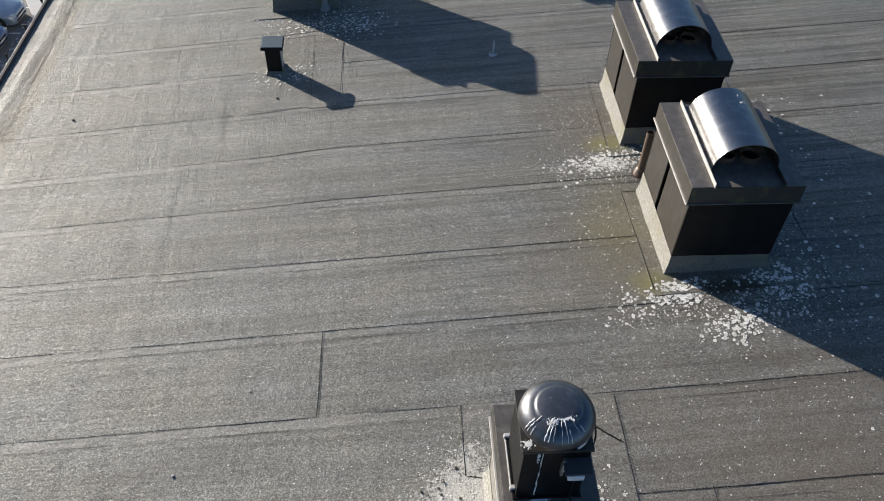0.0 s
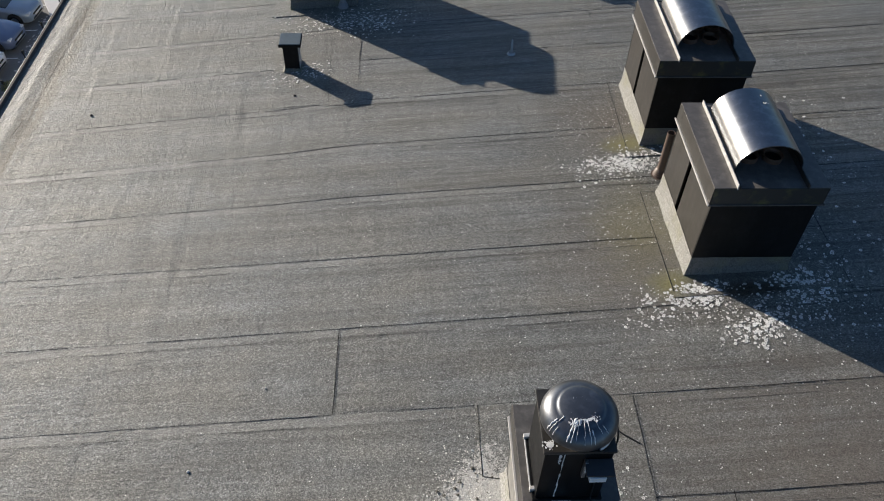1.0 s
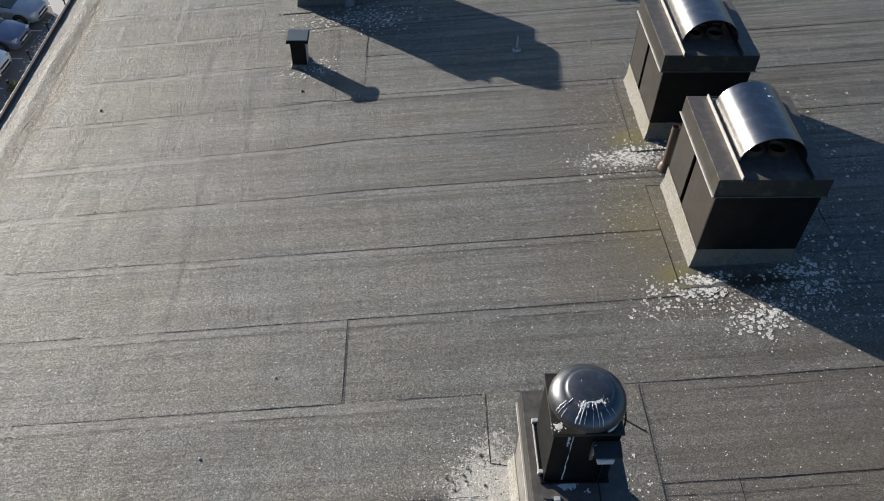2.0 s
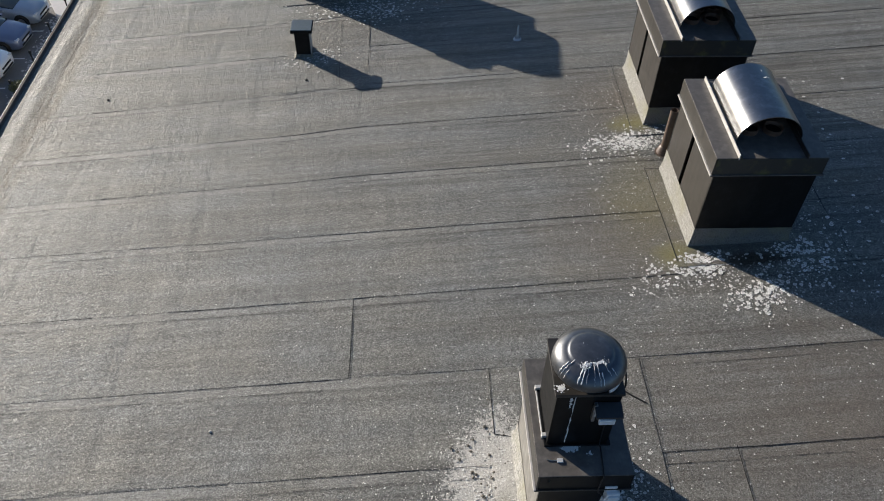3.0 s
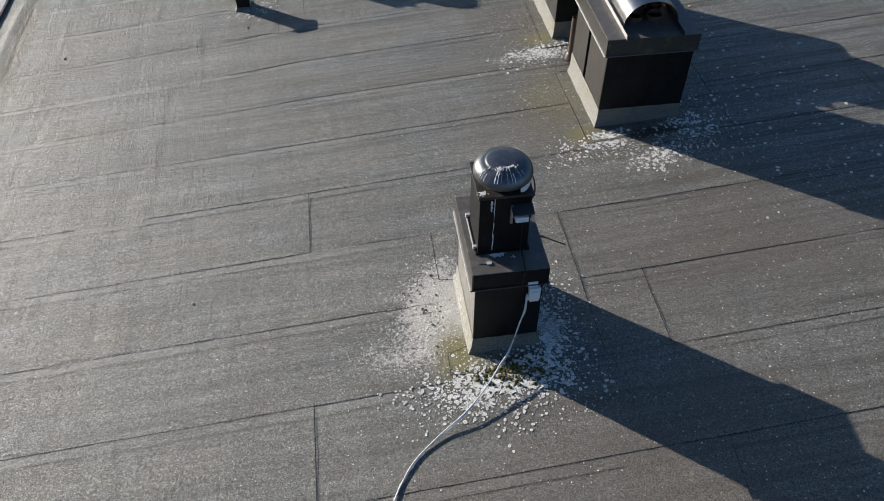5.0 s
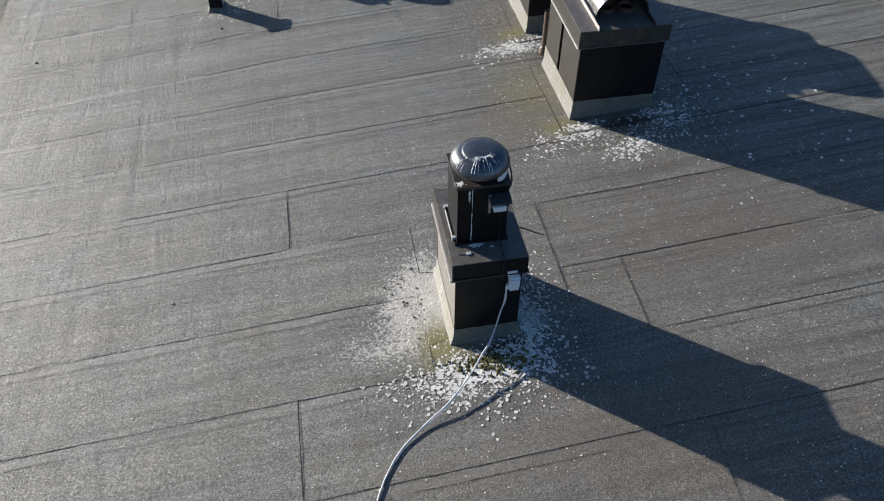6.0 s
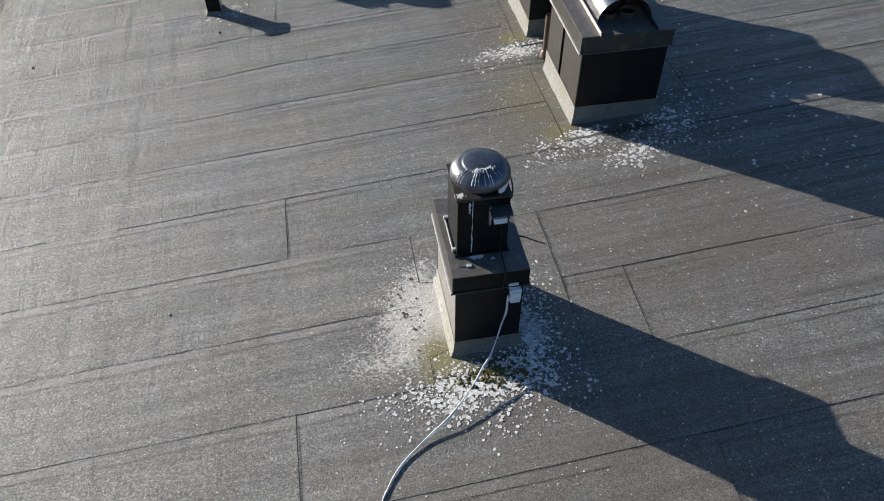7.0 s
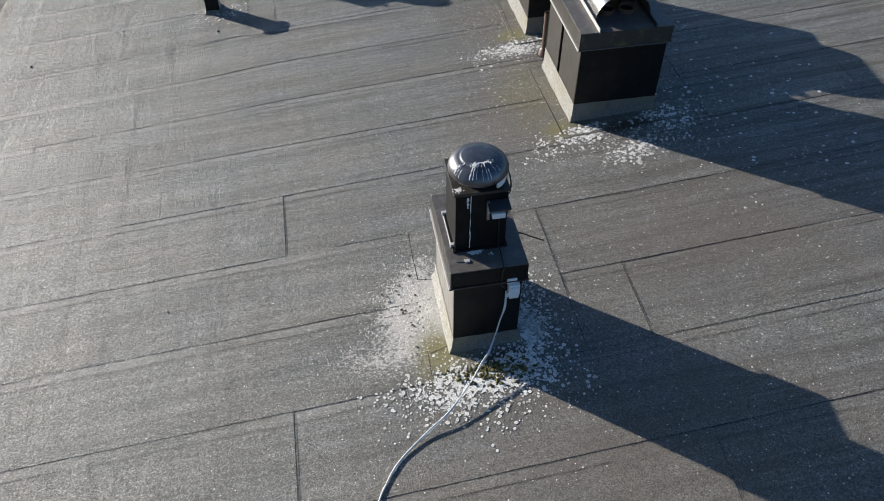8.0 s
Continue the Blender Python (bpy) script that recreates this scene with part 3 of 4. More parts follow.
def vent_housing(at, label):
    """A sheet-metal housing with a flashed lid, a barrel hood and duct mouths under the hood."""
    t = thing("vent_housing", at, label, "roof vent", "barrel-hooded roof vents", turn=-1.15)
    wx, hx, hf, hb, zt, zl = 0.472, 0.476, -0.586, 0.594, 1.113, 0.925
    # body: panels, with an open slot on the west side
    part("wall_panel", boxed(-wx, hx, hf, hf + 0.02, 0.02, 0.96, bevel=0.003), black_sheet, t)
    part("wall_panel", boxed(-wx, hx, hb - 0.02, hb, 0.02, 0.96, bevel=0.003), black_sheet, t)
    part("wall_panel", boxed(hx - 0.02, hx, hf + 0.021, hb - 0.021, 0.02, 0.96, bevel=0.003), black_sheet, t)
    # west panels brown, the others black: sun and shade put into the colour
    part("wall_panel", boxed(-wx, -wx + 0.02, hf + 0.021, 0.024, 0.02, 0.96, bevel=0.003), brown_lit_sheet, t)
    part("wall_panel", boxed(-wx, -wx + 0.02, 0.100, hb - 0.021, 0.02, 0.96, bevel=0.003), brown_lit_sheet, t)
    # black backing, so the slot's shade is in its colour
    part("slot_lining", boxed(-wx + 0.090, -wx + 0.100, -0.03, 0.18, 0.12, 0.94), dark_hole, t)
    part("slot_sill", boxed(-wx + 0.001, -wx + 0.02, 0.025, 0.099, 0.02, 0.19, bevel=0.002), brown_lit_sheet, t)
    # skirt split by side: darker felt for shade, paler felt for sun
    part("upstand", skirt(-wx, hx, hf, hb, 0.030, 0.235, sides=(0, 1, 2)), upstand_shaded, t, "felt upstand flecked with lichen, painted darker for shade")
    part("upstand", skirt(-wx, hx, hf, hb, 0.030, 0.235, sides=(3,)), upstand_sunlit, t, "felt upstand painted paler on its sunlit side")
    # lid: two top plates, deep fascias and folded lips
    x0, x1, y0, y1 = -0.504, 0.508, -0.598, 0.608
    part("side_fascia", boxed(x0, x0 + 0.012, y0, y1, zl, zt, bevel=0.003), lid_sheet, t)
    part("side_fascia", boxed(x1 - 0.012, x1, y0, y1, zl, zt, bevel=0.003), lid_sheet, t)
    part("front_fascia", boxed(x0 + 0.013, x1 - 0.013, y0, y0 + 0.012, zl, zt, bevel=0.003), fascia_moss, t, "dark front fascia with yellow-green algae")
    part("back_fascia", boxed(x0 + 0.013, x1 - 0.013, y1 - 0.012, y1, zl, zt, bevel=0.003), lid_sheet, t)
    # lips differ by side: the pale west one carries its highlight in the colour
    part("lip", boxed(x0 - 0.015, x0 + 0.001, y0 - 0.010, y1 + 0.010, zl - 0.010, zl + 0.006, bevel=0.003), edge_sheet, t, "folded lip with a painted sunlit highlight")
    part("lip", boxed(x0 - 0.011, x1 + 0.011, y0 - 0.012, y0 + 0.001, zl - 0.008, zl + 0.003, bevel=0.002), plate_sheet, t)
    part("lip", boxed(x1 - 0.001, x1 + 0.012, y0 - 0.010, y1 + 0.010, zl - 0.010, zl + 0.006, bevel=0.003), lid_sheet, t)
    part("top_plate", boxed(x0 + 0.002, -0.306, y0 + 0.002, y1 - 0.002, zt - 0.004, zt + 0.006, bevel=0.002), plate_sheet, t)
    part("top_plate", boxed(0.313, x1 - 0.002, y0 + 0.002, y1 - 0.002, zt - 0.004, zt + 0.006, bevel=0.002), plate_sheet, t)
    part("deck_plate", boxed(-0.304, 0.311, y0 + 0.013, y1 - 0.013, zt - 0.030, zt - 0.006), plate_sheet, t)
    part("soffit", boxed(x0 + 0.013, x1 - 0.013, y0 + 0.013, y1 - 0.013, zl + 0.002, zl + 0.008), dark_hole, t)
    # upright rails that carry the hood
    for x, h, mat in ((-0.305, 0.048, edge_sheet), (-0.284, 0.030, lid_sheet), (0.312, 0.048, lid_sheet)):
        part("rail", boxed(x - 0.005, x + 0.005, y0 - 0.006, y1 - 0.020, zt - 0.008, zt + h, bevel=0.002), mat, t, "thin upright metal rail")
    # hood
    part("hood", half_pipe(0.022, 0.300, 0.275, -0.378, 0.446, 0.008, zt + 0.014), hood_metal, t, "shiny grey barrel-vaulted metal hood", smooth=40)
    part("hood_flange", boxed(-0.280, -0.268, -0.378, 0.446, zt - 0.004, zt + 0.030, bevel=0.002), hood_metal, t)
    part("hood_flange", boxed(0.308, 0.319, -0.378, 0.446, zt - 0.004, zt + 0.030, bevel=0.002), hood_metal, t)
    part("back_baffle", boxed(-0.23, 0.27, 0.26, 0.268, zt - 0.004, zt + 0.17), lid_sheet, t)
    for x, y in ((-0.10, -0.19), (0.12, -0.20), (0.01, 0.02), (-0.18, 0.05), (0.20, 0.04)):
        duct = part("duct", spun([(0.086, 0.0), (0.086, 0.040), (0.091, 0.048), (0.084, 0.053), (0.077, 0.046), (0.076, 0.008)], 24, (x, y, zt - 0.006)), duct_metal, t, "round rusty duct mouth", smooth=50)
        part("duct_throat", spun([(0.0, 0.012), (0.077, 0.012)], 24, (x, y, zt - 0.004)), dark_hole, duct)
    for x, y, r in ((0.06, 0.34, 0.07), (-0.02, 0.27, 0.06), (0.10, 0.22, 0.05)):
        part("dropping", splash((x, y, zt + 0.283), r, 9, int(x * 100) + 50, 0.5, 0.8), dropping_mat, t)["kind"] = "stuff"
    return t


first = vent_housing(on_roof(3.908, 1.888), "black sheet-metal roof vent with shiny grey barrel hood")
copy_thing(first, pose(*on_roof(3.943, 3.922), 0, 0, -1.15))
copy_thing(first, pose(*on_roof(-0.350, 7.705), 0, 0, -1.15))
copy_thing(first, pose(*on_roof(1.95, 9.49), 0, 0, -1.15))


# ---- fan housing ----
FAN = pose(*on_roof(1.747, -1.132), 0, 0, -1.14)
fan = thing("fan_housing", FAN.translation, "black roof fan on a flashed housing, streaked with droppings", "roof fan", turn=-1.14)
bx, by = 0.276, 0.432
for d in ((-bx, bx, -by, -by + 0.02), (-bx, bx, by - 0.02, by), (bx - 0.02, bx, -by + 0.021, by - 0.021)):
    part("wall_panel", boxed(*d, 0.02, 0.86, bevel=0.003), black_sheet, fan)
# west panel paler: the sun on it and pale crust put into its colour
part("wall_panel", boxed(-bx, -bx + 0.02, -by + 0.021, by - 0.021, 0.02, 0.86, bevel=0.003), pale_lit_sheet, fan, "crusted side panel painted pale for the sun on it")
# darker felt on the shaded sides, paler and crusted on the sunlit west
part("upstand", skirt(-bx, bx, -by, by, 0.050, 0.172, sides=(0, 1, 2)), upstand_shaded, fan, "felt upstand flecked with lichen, painted darker for shade")
part("upstand", skirt(-bx, bx, -by, by, 0.050, 0.172, sides=(3,)), upstand_sunlit_crust, fan, "felt upstand painted pale for sun and lichen crust")
lx, ly, l0, l1 = 0.309, 0.455, 0.830, 0.998
# west fascia brown, the others black: its sunlit side put into the colour
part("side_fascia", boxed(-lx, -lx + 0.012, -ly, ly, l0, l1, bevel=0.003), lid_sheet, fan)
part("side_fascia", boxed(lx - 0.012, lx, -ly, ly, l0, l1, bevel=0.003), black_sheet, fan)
part("front_fascia", boxed(-lx + 0.013, lx - 0.013, -ly, -ly + 0.012, l0, l1, bevel=0.003), black_sheet, fan)
part("back_fascia", boxed(-lx + 0.013, lx - 0.013, ly - 0.012, ly, l0, l1, bevel=0.003), black_sheet, fan)
# sunlit highlight painted as a pale west lip, front and east kept darker
part("lip", boxed(-lx - 0.016, -lx + 0.001, -ly - 0.008, ly + 0.008, l0 - 0.010, l0 + 0.007, bevel=0.003), edge_sheet, fan, "folded lip with a painted sunlit highlight")
part("lip", boxed(-lx - 0.010, lx + 0.010, -ly - 0.010, -ly + 0.001, l0 - 0.010, l0 + 0.005, bevel=0.003), lid_sheet, fan)
part("lip", boxed(lx - 0.001, lx + 0.011, -ly - 0.008, ly + 0.008, l0 - 0.010, l0 + 0.005, bevel=0.003), black_sheet, fan)
part("top_plate", boxed(-lx + 0.002, lx - 0.002, -ly + 0.002, ly - 0.002, l1 - 0.004, l1 + 0.006, bevel=0.003), plate_sheet, fan, "dark weathered top plate")
# square fan box on the lid, its cover plate and the round cowl
qx, qm, q0, q1 = 0.200, -0.030, -0.224, 0.176
cowl_x, cowl_y = -0.031, -0.058
part("base_flange", boxed(qm - qx - 0.018, qm + qx + 0.018, q0 - 0.018, q1 + 0.018, l1 + 0.004, l1 + 0.020, bevel=0.004), black_sheet, fan)
part("fan_box", boxed(qm - qx, qm + qx, q0, q1, l1 + 0.014, 1.588, bevel=0.006), black_sheet, fan, "black square fan box")
part("cover_plate", boxed(qm - qx - 0.014, qm + qx + 0.010, q0 - 0.014, q1 + 0.012, 1.584, 1.608, bevel=0.004), lid_sheet, fan)
part("neck", spun([(0.14, 1.604), (0.14, 1.72), (0.0, 1.72)], 32, (cowl_x, cowl_y, 0)), dark_hole, fan, smooth=40)
COWL = [(0.194, 1.668), (0.214, 1.682), (0.2275, 1.704), (0.2265, 1.722), (0.219, 1.748), (0.200, 1.774), (0.172, 1.793), (0.150, 1.801), (0.140, 1.802), (0.134, 1.809), (0.122, 1.814), (0.08, 1.820), (0.0, 1.823)]
cowl = part("cowl", spun(COWL, 56, (cowl_x, cowl_y, 0)), dome_metal, fan, "round dark grey metal cowl", smooth=45)


def cowl_height(r):
    prof = COWL[::-1]
    for (a, za), (b, zb) in zip(prof, prof[1:]):
        if r <= b:
            return za + (zb - za) * (r - a) / (b - a)
    return 1.69


def run_down(seed, angle, r0, r1, width):
    """A dried run of droppings following the cowl's slope."""
    rng = random.Random(seed)
    bm = bmesh.new()
    rows = []
    n = 12
    for i in range(n + 1):
        r = r0 + (r1 - r0) * i / n
        wv = width * max(0.10, 0.55 + 0.75 * noise.noise(Vector((i * 0.55, seed * 1.9, 3.0)))) * rng.uniform(0.8, 1.2) * (1.1 - 0.3 * i / n)
        row = []
        for s in (-1, 0, 1):
            a = angle + s * wv / max(r, 0.03) + 0.03 * noise.noise(Vector((i * 0.6, seed, 0)))
            row.append(bm.verts.new((cowl_x + (r + 0.002) * math.cos(a), cowl_y + (r + 0.002) * math.sin(a), cowl_height(r) + (0.004 if s == 0 else 0.0015))))
        rows.append(row)
    for a, b in zip(rows, rows[1:]):
        for j in (0, 1):
            bm.faces.new((a[j], b[j], b[j + 1], a[j + 1]))
    return bm


for i, (ang, r0, r1, wd) in enumerate(((-119, 0.096, 0.217, 0.0075), (-113, 0.105, 0.215, 0.0065), (-106, 0.091, 0.212, 0.0018), (-92, 0.091, 0.217, 0.0020), (-82, 0.100, 0.215, 0.0038), (-76, 0.151, 0.218, 0.0060), (-60, 0.105, 0.187, 0.0024), (-50, 0.155, 0.201, 0.0030), (-149, 0.125, 0.222, 0.0040), (-154, 0.160, 0.223, 0.0065), (-142, 0.185, 0.223, 0.0035))):
    part("dropping_run", run_down(i, radians(ang), r0, r1, wd), dropping_mat, cowl, "dried white dropping run")
part("dropping", splash((cowl_x - 0.048, cowl_y - 0.108, 1.8160), 0.046, 110, 14, 0.7, 0.75), dropping_mat, cowl)["kind"] = "stuff"
part("dropping", splash((cowl_x + 0.025, cowl_y - 0.085, 1.8175), 0.075, 90, 24, 0.34, 0.6), dropping_mat, cowl)["kind"] = "stuff"
part("dropping", splash((cowl_x + 0.005, cowl_y - 0.05, 1.8190), 0.090, 120, 4, 0.7, 0.16), dropping_mat, cowl)["kind"] = "stuff"
part("dropping", splash((cowl_x - 0.01, cowl_y + 0.03, 1.8200), 0.05, 26, 41, 0.6, 0.5), dropping_mat, cowl)["kind"] = "stuff"
part("dropping", splash((-0.205, q0 + 0.038, 1.6085), 0.046, 60, 5, 0.8), dropping_mat, fan)["kind"] = "stuff"
part("dropping", splash((-0.075, q0 - 0.035, l1 + 0.006), 0.075, 45, 6, 0.35), dropping_mat, fan)["kind"] = "stuff"
part("dropping", splash((0.045, q0 - 0.068, l1 + 0.006), 0.034, 24, 8, 0.6), dropping_mat, fan)["kind"] = "stuff"


def face_run(x, z0, z1, y, seed, wide=0.006):
    """A thin dried run on an upright south face."""
    rng = random.Random(seed)
    bm = bmesh.new()
    n = 14
    rows = []
    for i in range(n + 1):
        z = z0 + (z1 - z0) * i / n
        wv = wide * rng.uniform(0.1, 1.0)
        dx = 0.006 * noise.noise(Vector((i * 0.5, seed, 1)))
        rows.append([bm.verts.new((x + dx + s * wv, y - 0.002 - 0.001 * (s == 0), z)) for s in (-1, 0, 1)])
    for a, b in zip(rows, rows[1:]):
        for j in (0, 1):
            bm.faces.new((a[j], b[j], b[j + 1], a[j + 1]))
    return bm


part("dropping_run", face_run(-0.115, 1.585, 1.03, q0, 3), dropping_mat, fan)
part("dropping_run", face_run(-0.138, 1.56, 1.45, q0, 5, 0.010), dropping_mat, fan)
# white strip under the cowl, service switch, wiring
bm = bmesh.new()
arc = []
for k in range(7):
    a = radians(-62 + 6.5 * k)
    low = 1.666 - 0.036 * math.sin(math.pi * (0.15 + 0.85 * k / 6)) ** 0.7
    arc.append([bm.verts.new((cowl_x + r * math.cos(a), cowl_y + r * math.sin(a), z)) for r, z in ((0.2155, 1.686), (0.217, low), (0.208, low), (0.2065, 1.686))])
for p, q in zip(arc, arc[1:]):
    for j in range(4):
        bm.faces.new((p[j], q[j], q[(j + 1) % 4], p[(j + 1) % 4]))
part("cowl_bracket", bm, white_plastic, fan, "small white strip under the cowl")
switch = part("switch_box", boxed(0.030, 0.158, q0 - 0.075, q0 - 0.004, 1.415, 1.500, bevel=0.008), grey_plastic, fan, "dark grey service switch")
hood = boxed(0.006, 0.172, q0 - 0.104, q0 - 0.004, 1.500, 1.516, bevel=0.004)
for v in hood.verts:
    v.co.z += 0.22 * (v.co.y - q0)
part("switch_hood", hood, grey_plastic, switch)
part("switch_base", boxed(0.032, 0.132, q0 - 0.098, q0 - 0.004, 1.400, 1.450, bevel=0.006), white_plastic, switch, "white switch base")
part("back_plate", boxed(0.004, 0.026, q0 - 0.034, q0 - 0.003, 1.335, 1.515, bevel=0.004), galv, switch, "pale metal back plate")
part("dropping", face_run(0.018, 1.505, 1.40, q0 - 0.034, 21, 0.012), dropping_mat, switch)
part("wire", tube([(0.100, q0 - 0.02, 1.38), (0.108, q0 - 0.014, 1.20), (0.114, q0 - 0.012, 1.030), (0.120, q0 - 0.06, 1.010), (0.108, -ly - 0.004, 1.008), (0.100, -ly - 0.012, 0.96), (0.098, -ly - 0.014, 0.82), (0.13, -by - 0.03, 0.76)], 0.0045, 6), cable_black, fan, "thin black wire")
part("wire", tube([(0.15, -0.06, 1.655), (0.196, -0.07, 1.640), (0.212, -0.11, 1.57), (0.205, -0.14, 1.50), (0.172, -0.16, 1.47)], 0.006, 6), cable_black, fan, "loop of black wire")
part("hinge_bar", boxed(-0.256, -0.222, -0.180, 0.215, l1 + 0.004, l1 + 0.014, bevel=0.003), hinge_zinc, fan, "bare metal hinge bar")
for y in (-0.168, 0.200):
    part("hinge_lug", boxed(-0.260, -0.214, y - 0.014, y + 0.014, l1 + 0.006, l1 + 0.040, bevel=0.004), hinge_zinc, fan)
part("hinge_rod", tube([(-0.218, -0.18, l1 + 0.026), (-0.218, 0.0, l1 + 0.028), (-0.218, 0.215, l1 + 0.026)], 0.0075, 8), hinge_zinc, fan)
clip = part("clip", boxed(-0.176, -0.136, -0.358, -0.328, l1 + 0.006, l1 + 0.014, bevel=0.002), pin_mat, fan, "small loose-looking metal clip")
part("clip_wire", tube([(-0.241, -0.334, l1 + 0.010), (-0.21, -0.340, l1 + 0.010), (-0.17, -0.343, l1 + 0.010)], 0.003, 6), galv, clip)
part("rivet", spun([(0.0, 0.006), (0.006, 0.004), (0.008, 0.0)], 10, (-0.235, -ly - 0.001, 0.95)), lid_sheet, fan)

isolator = thing("isolator_switch", FAN @ Vector((0.203, -by, 0.735)), "weathered white switch box fixed to the black housing", "switch box", turn=-1.14)
part("case", boxed(-0.046, 0.046, -0.056, 0.004, -0.050, 0.070, bevel=0.010), white_plastic, isolator)
part("cover", boxed(-0.038, 0.038, -0.072, -0.056, -0.042, 0.050, bevel=0.008), white_plastic, isolator)
part("cable_gland", tube([(-0.030, -0.034, -0.020), (-0.062, -0.042, -0.062)], 0.015, 12, 2), white_plastic, isolator)
part("mounting_bracket", boxed(-0.060, 0.022, -0.030, 0.004, 0.072, 0.125, bevel=0.004), white_plastic, isolator)
part("terminal", boxed(-0.040, 0.040, -0.052, 0.0, -0.090, -0.053, bevel=0.006), white_plastic, isolator)

cable = thing("power_cable", (0, 0, 0), "dirty white power cable trailing over the roof felt", "cable")
laid(cable)
way = [(1.930, -1.630, 0.690), (1.904, -1.650, 0.524), (1.862, -1.652, 0.375), (1.812, -1.668, 0.215), (1.722, -1.780, 0.150), (1.651, -1.850, 0.130), (1.520, -2.001, 0.096), (1.301, -2.202, 0.060), (1.125, -2.308, 0.031), (1.003, -2.392, 0.019),
       (0.887, -2.481, 0.013), (0.795, -2.573, 0.011), (0.727, -2.672, 0.011), (0.659, -2.785, 0.011), (0.579, -2.975, 0.011), (0.534, -3.284, 0.011), (0.593, -3.771, 0.011), (0.535, -4.537, 0.011)]
part("conduit", tube(way, 0.0068, 10), cable_white, cable, smooth=60)
part("thin_wire", tube([(x - 0.004 + 0.010 * math.sin(i * 1.9), y - 0.013 - 0.004 * math.cos(i * 2.3), z - 0.001) for i, (x, y, z) in enumerate(way)], 0.0036, 8), cable_white, cable, "thinner wire lying along the cable", smooth=60)
for i in (3, 6):
    part("cable_tie", spun([(0.0105, -0.008), (0.0115, 0.0), (0.0105, 0.008)], 10, way[i]), cable_black, cable)

lead = thing("ground_wire", (0, 0, 0), "thin dark wire lying on the felt beside the fan", "cable")
laid(lead)
part("lead", tube([(2.082, -0.921, 0.20), (2.159, -0.728, 0.03), (2.278, -0.334, 0.016), (2.379, -0.310, 0.012), (2.483, -0.398, 0.012), (2.582, -0.479, 0.010)], 0.0075, 7), cable_black, lead)

# ---- small roof fittings ----
stub = thing("vent_stack", on_roof(-0.675, 5.511), "small square dark metal vent stack with a flat cap", "roof vent", turn=-1.1)
part("shaft", boxed(-0.100, 0.090, -0.098, 0.098, -0.02, 0.395, bevel=0.005), black_sheet, stub)
part("shaft_fold", boxed(0.092, 0.099, -0.07, 0.09, 0.03, 0.39, bevel=0.002), edge_sheet, stub)
part("cap", boxed(-0.142, 0.142, -0.140, 0.140, 0.392, 0.430, bevel=0.005), black_sheet, stub, "flat dark cap, its top painted pale for reflected sky")
# blue-grey top sheet puts the sky's reflection into the cap's colour
part("cap_top", boxed(-0.136, 0.136, -0.134, 0.134, 0.428, 0.441, bevel=0.006), cap_sky_steel, stub)
part("collar", skirt(-0.100, 0.096, -0.098, 0.098, 0.045, 0.055), upstand_shaded, stub)


def soil_pipe(at, label, tilt=0.0, tall=0.58, mat=pipe_brown):
    t = thing("vent_pipe", at, label, "vent pipe", "small vent pipes")
    t.rotation_euler = (0, radians(tilt), 0)
    part("pipe", spun([(0.042, 0.0), (0.042, tall - 0.04), (0.0425, tall), (0.037, tall), (0.036, tall - 0.25)], 20), mat, t, smooth=40)
    part("pipe_mouth", spun([(0.0, tall - 0.12), (0.0365, tall - 0.12)], 20), dark_hole, t)
    prof = []
    for k in range(4):
        prof += [(0.072 - 0.006 * k, 0.022 * k), (0.078 - 0.006 * k, 0.010 + 0.022 * k), (0.064 - 0.005 * k, 0.020 + 0.022 * k)]
    part("collar", spun([(0.095, 0.0)] + prof + [(0.043, 0.095)], 24), mat, t, "ribbed rubber collar", smooth=30)
    return t


soil_pipe(on_roof(3.537, 2.794, 0.003), "brown vent pipe with a ribbed rubber collar")
soil_pipe(on_roof(-0.074, 7.065, 0.003), "pale grey vent pipe beside a black roof vent", 0, 0.40, grey_pipe)

pin = thing("roof_anchor", on_roof(2.223, 5.473), "small galvanised anchor pin standing on the felt", "roof anchor")
part("base_plate", spun([(0.0, 0.012), (0.045, 0.012), (0.06, 0.0)], 14), pin_mat, pin)
part("rod", spun([(0.015, 0.0), (0.014, 0.15), (0.010, 0.21), (0.0, 0.212)], 10), pin_mat, pin)
part("lug", boxed(-0.035, 0.035, -0.006, 0.006, 0.01, 0.055, bevel=0.003), galv, pin)


def pebble(at, r, seed, label, material):
    rng = random.Random(seed)
    bm = bmesh.new()
    bmesh.ops.create_icosphere(bm, subdivisions=2, radius=r)
    for v in bm.verts:
        v.co *= 1 + 0.25 * noise.noise(v.co * 30 + Vector((seed, 0, 0)))
        v.co.z *= 0.6
    t = part("pebble", bm, material, smooth=60)
    t.location = on_roof(at[0], at[1], r * 0.45 + 0.002)
    return tagged(t, label, "stone", "loose stones")


stone_mat = plain("grey_stone", (0.55, 0.54, 0.50), 0.85)
stone_dark = plain("dark_clod", (0.012, 0.011, 0.010), 0.9)
pebble((-1.032, -0.443), 0.014, 1, "small grey stone lying on the roof felt", stone_mat)
pebble((-3.165, 4.70), 0.019, 2, "small black clod lying on the roof felt", stone_dark)
pebble((-0.496, 0.322), 0.009, 3, "small grey stone lying on the roof felt", stone_mat)
pebble((-0.606, 4.827), 0.018, 4, "small black clod lying on the roof felt", stone_dark)

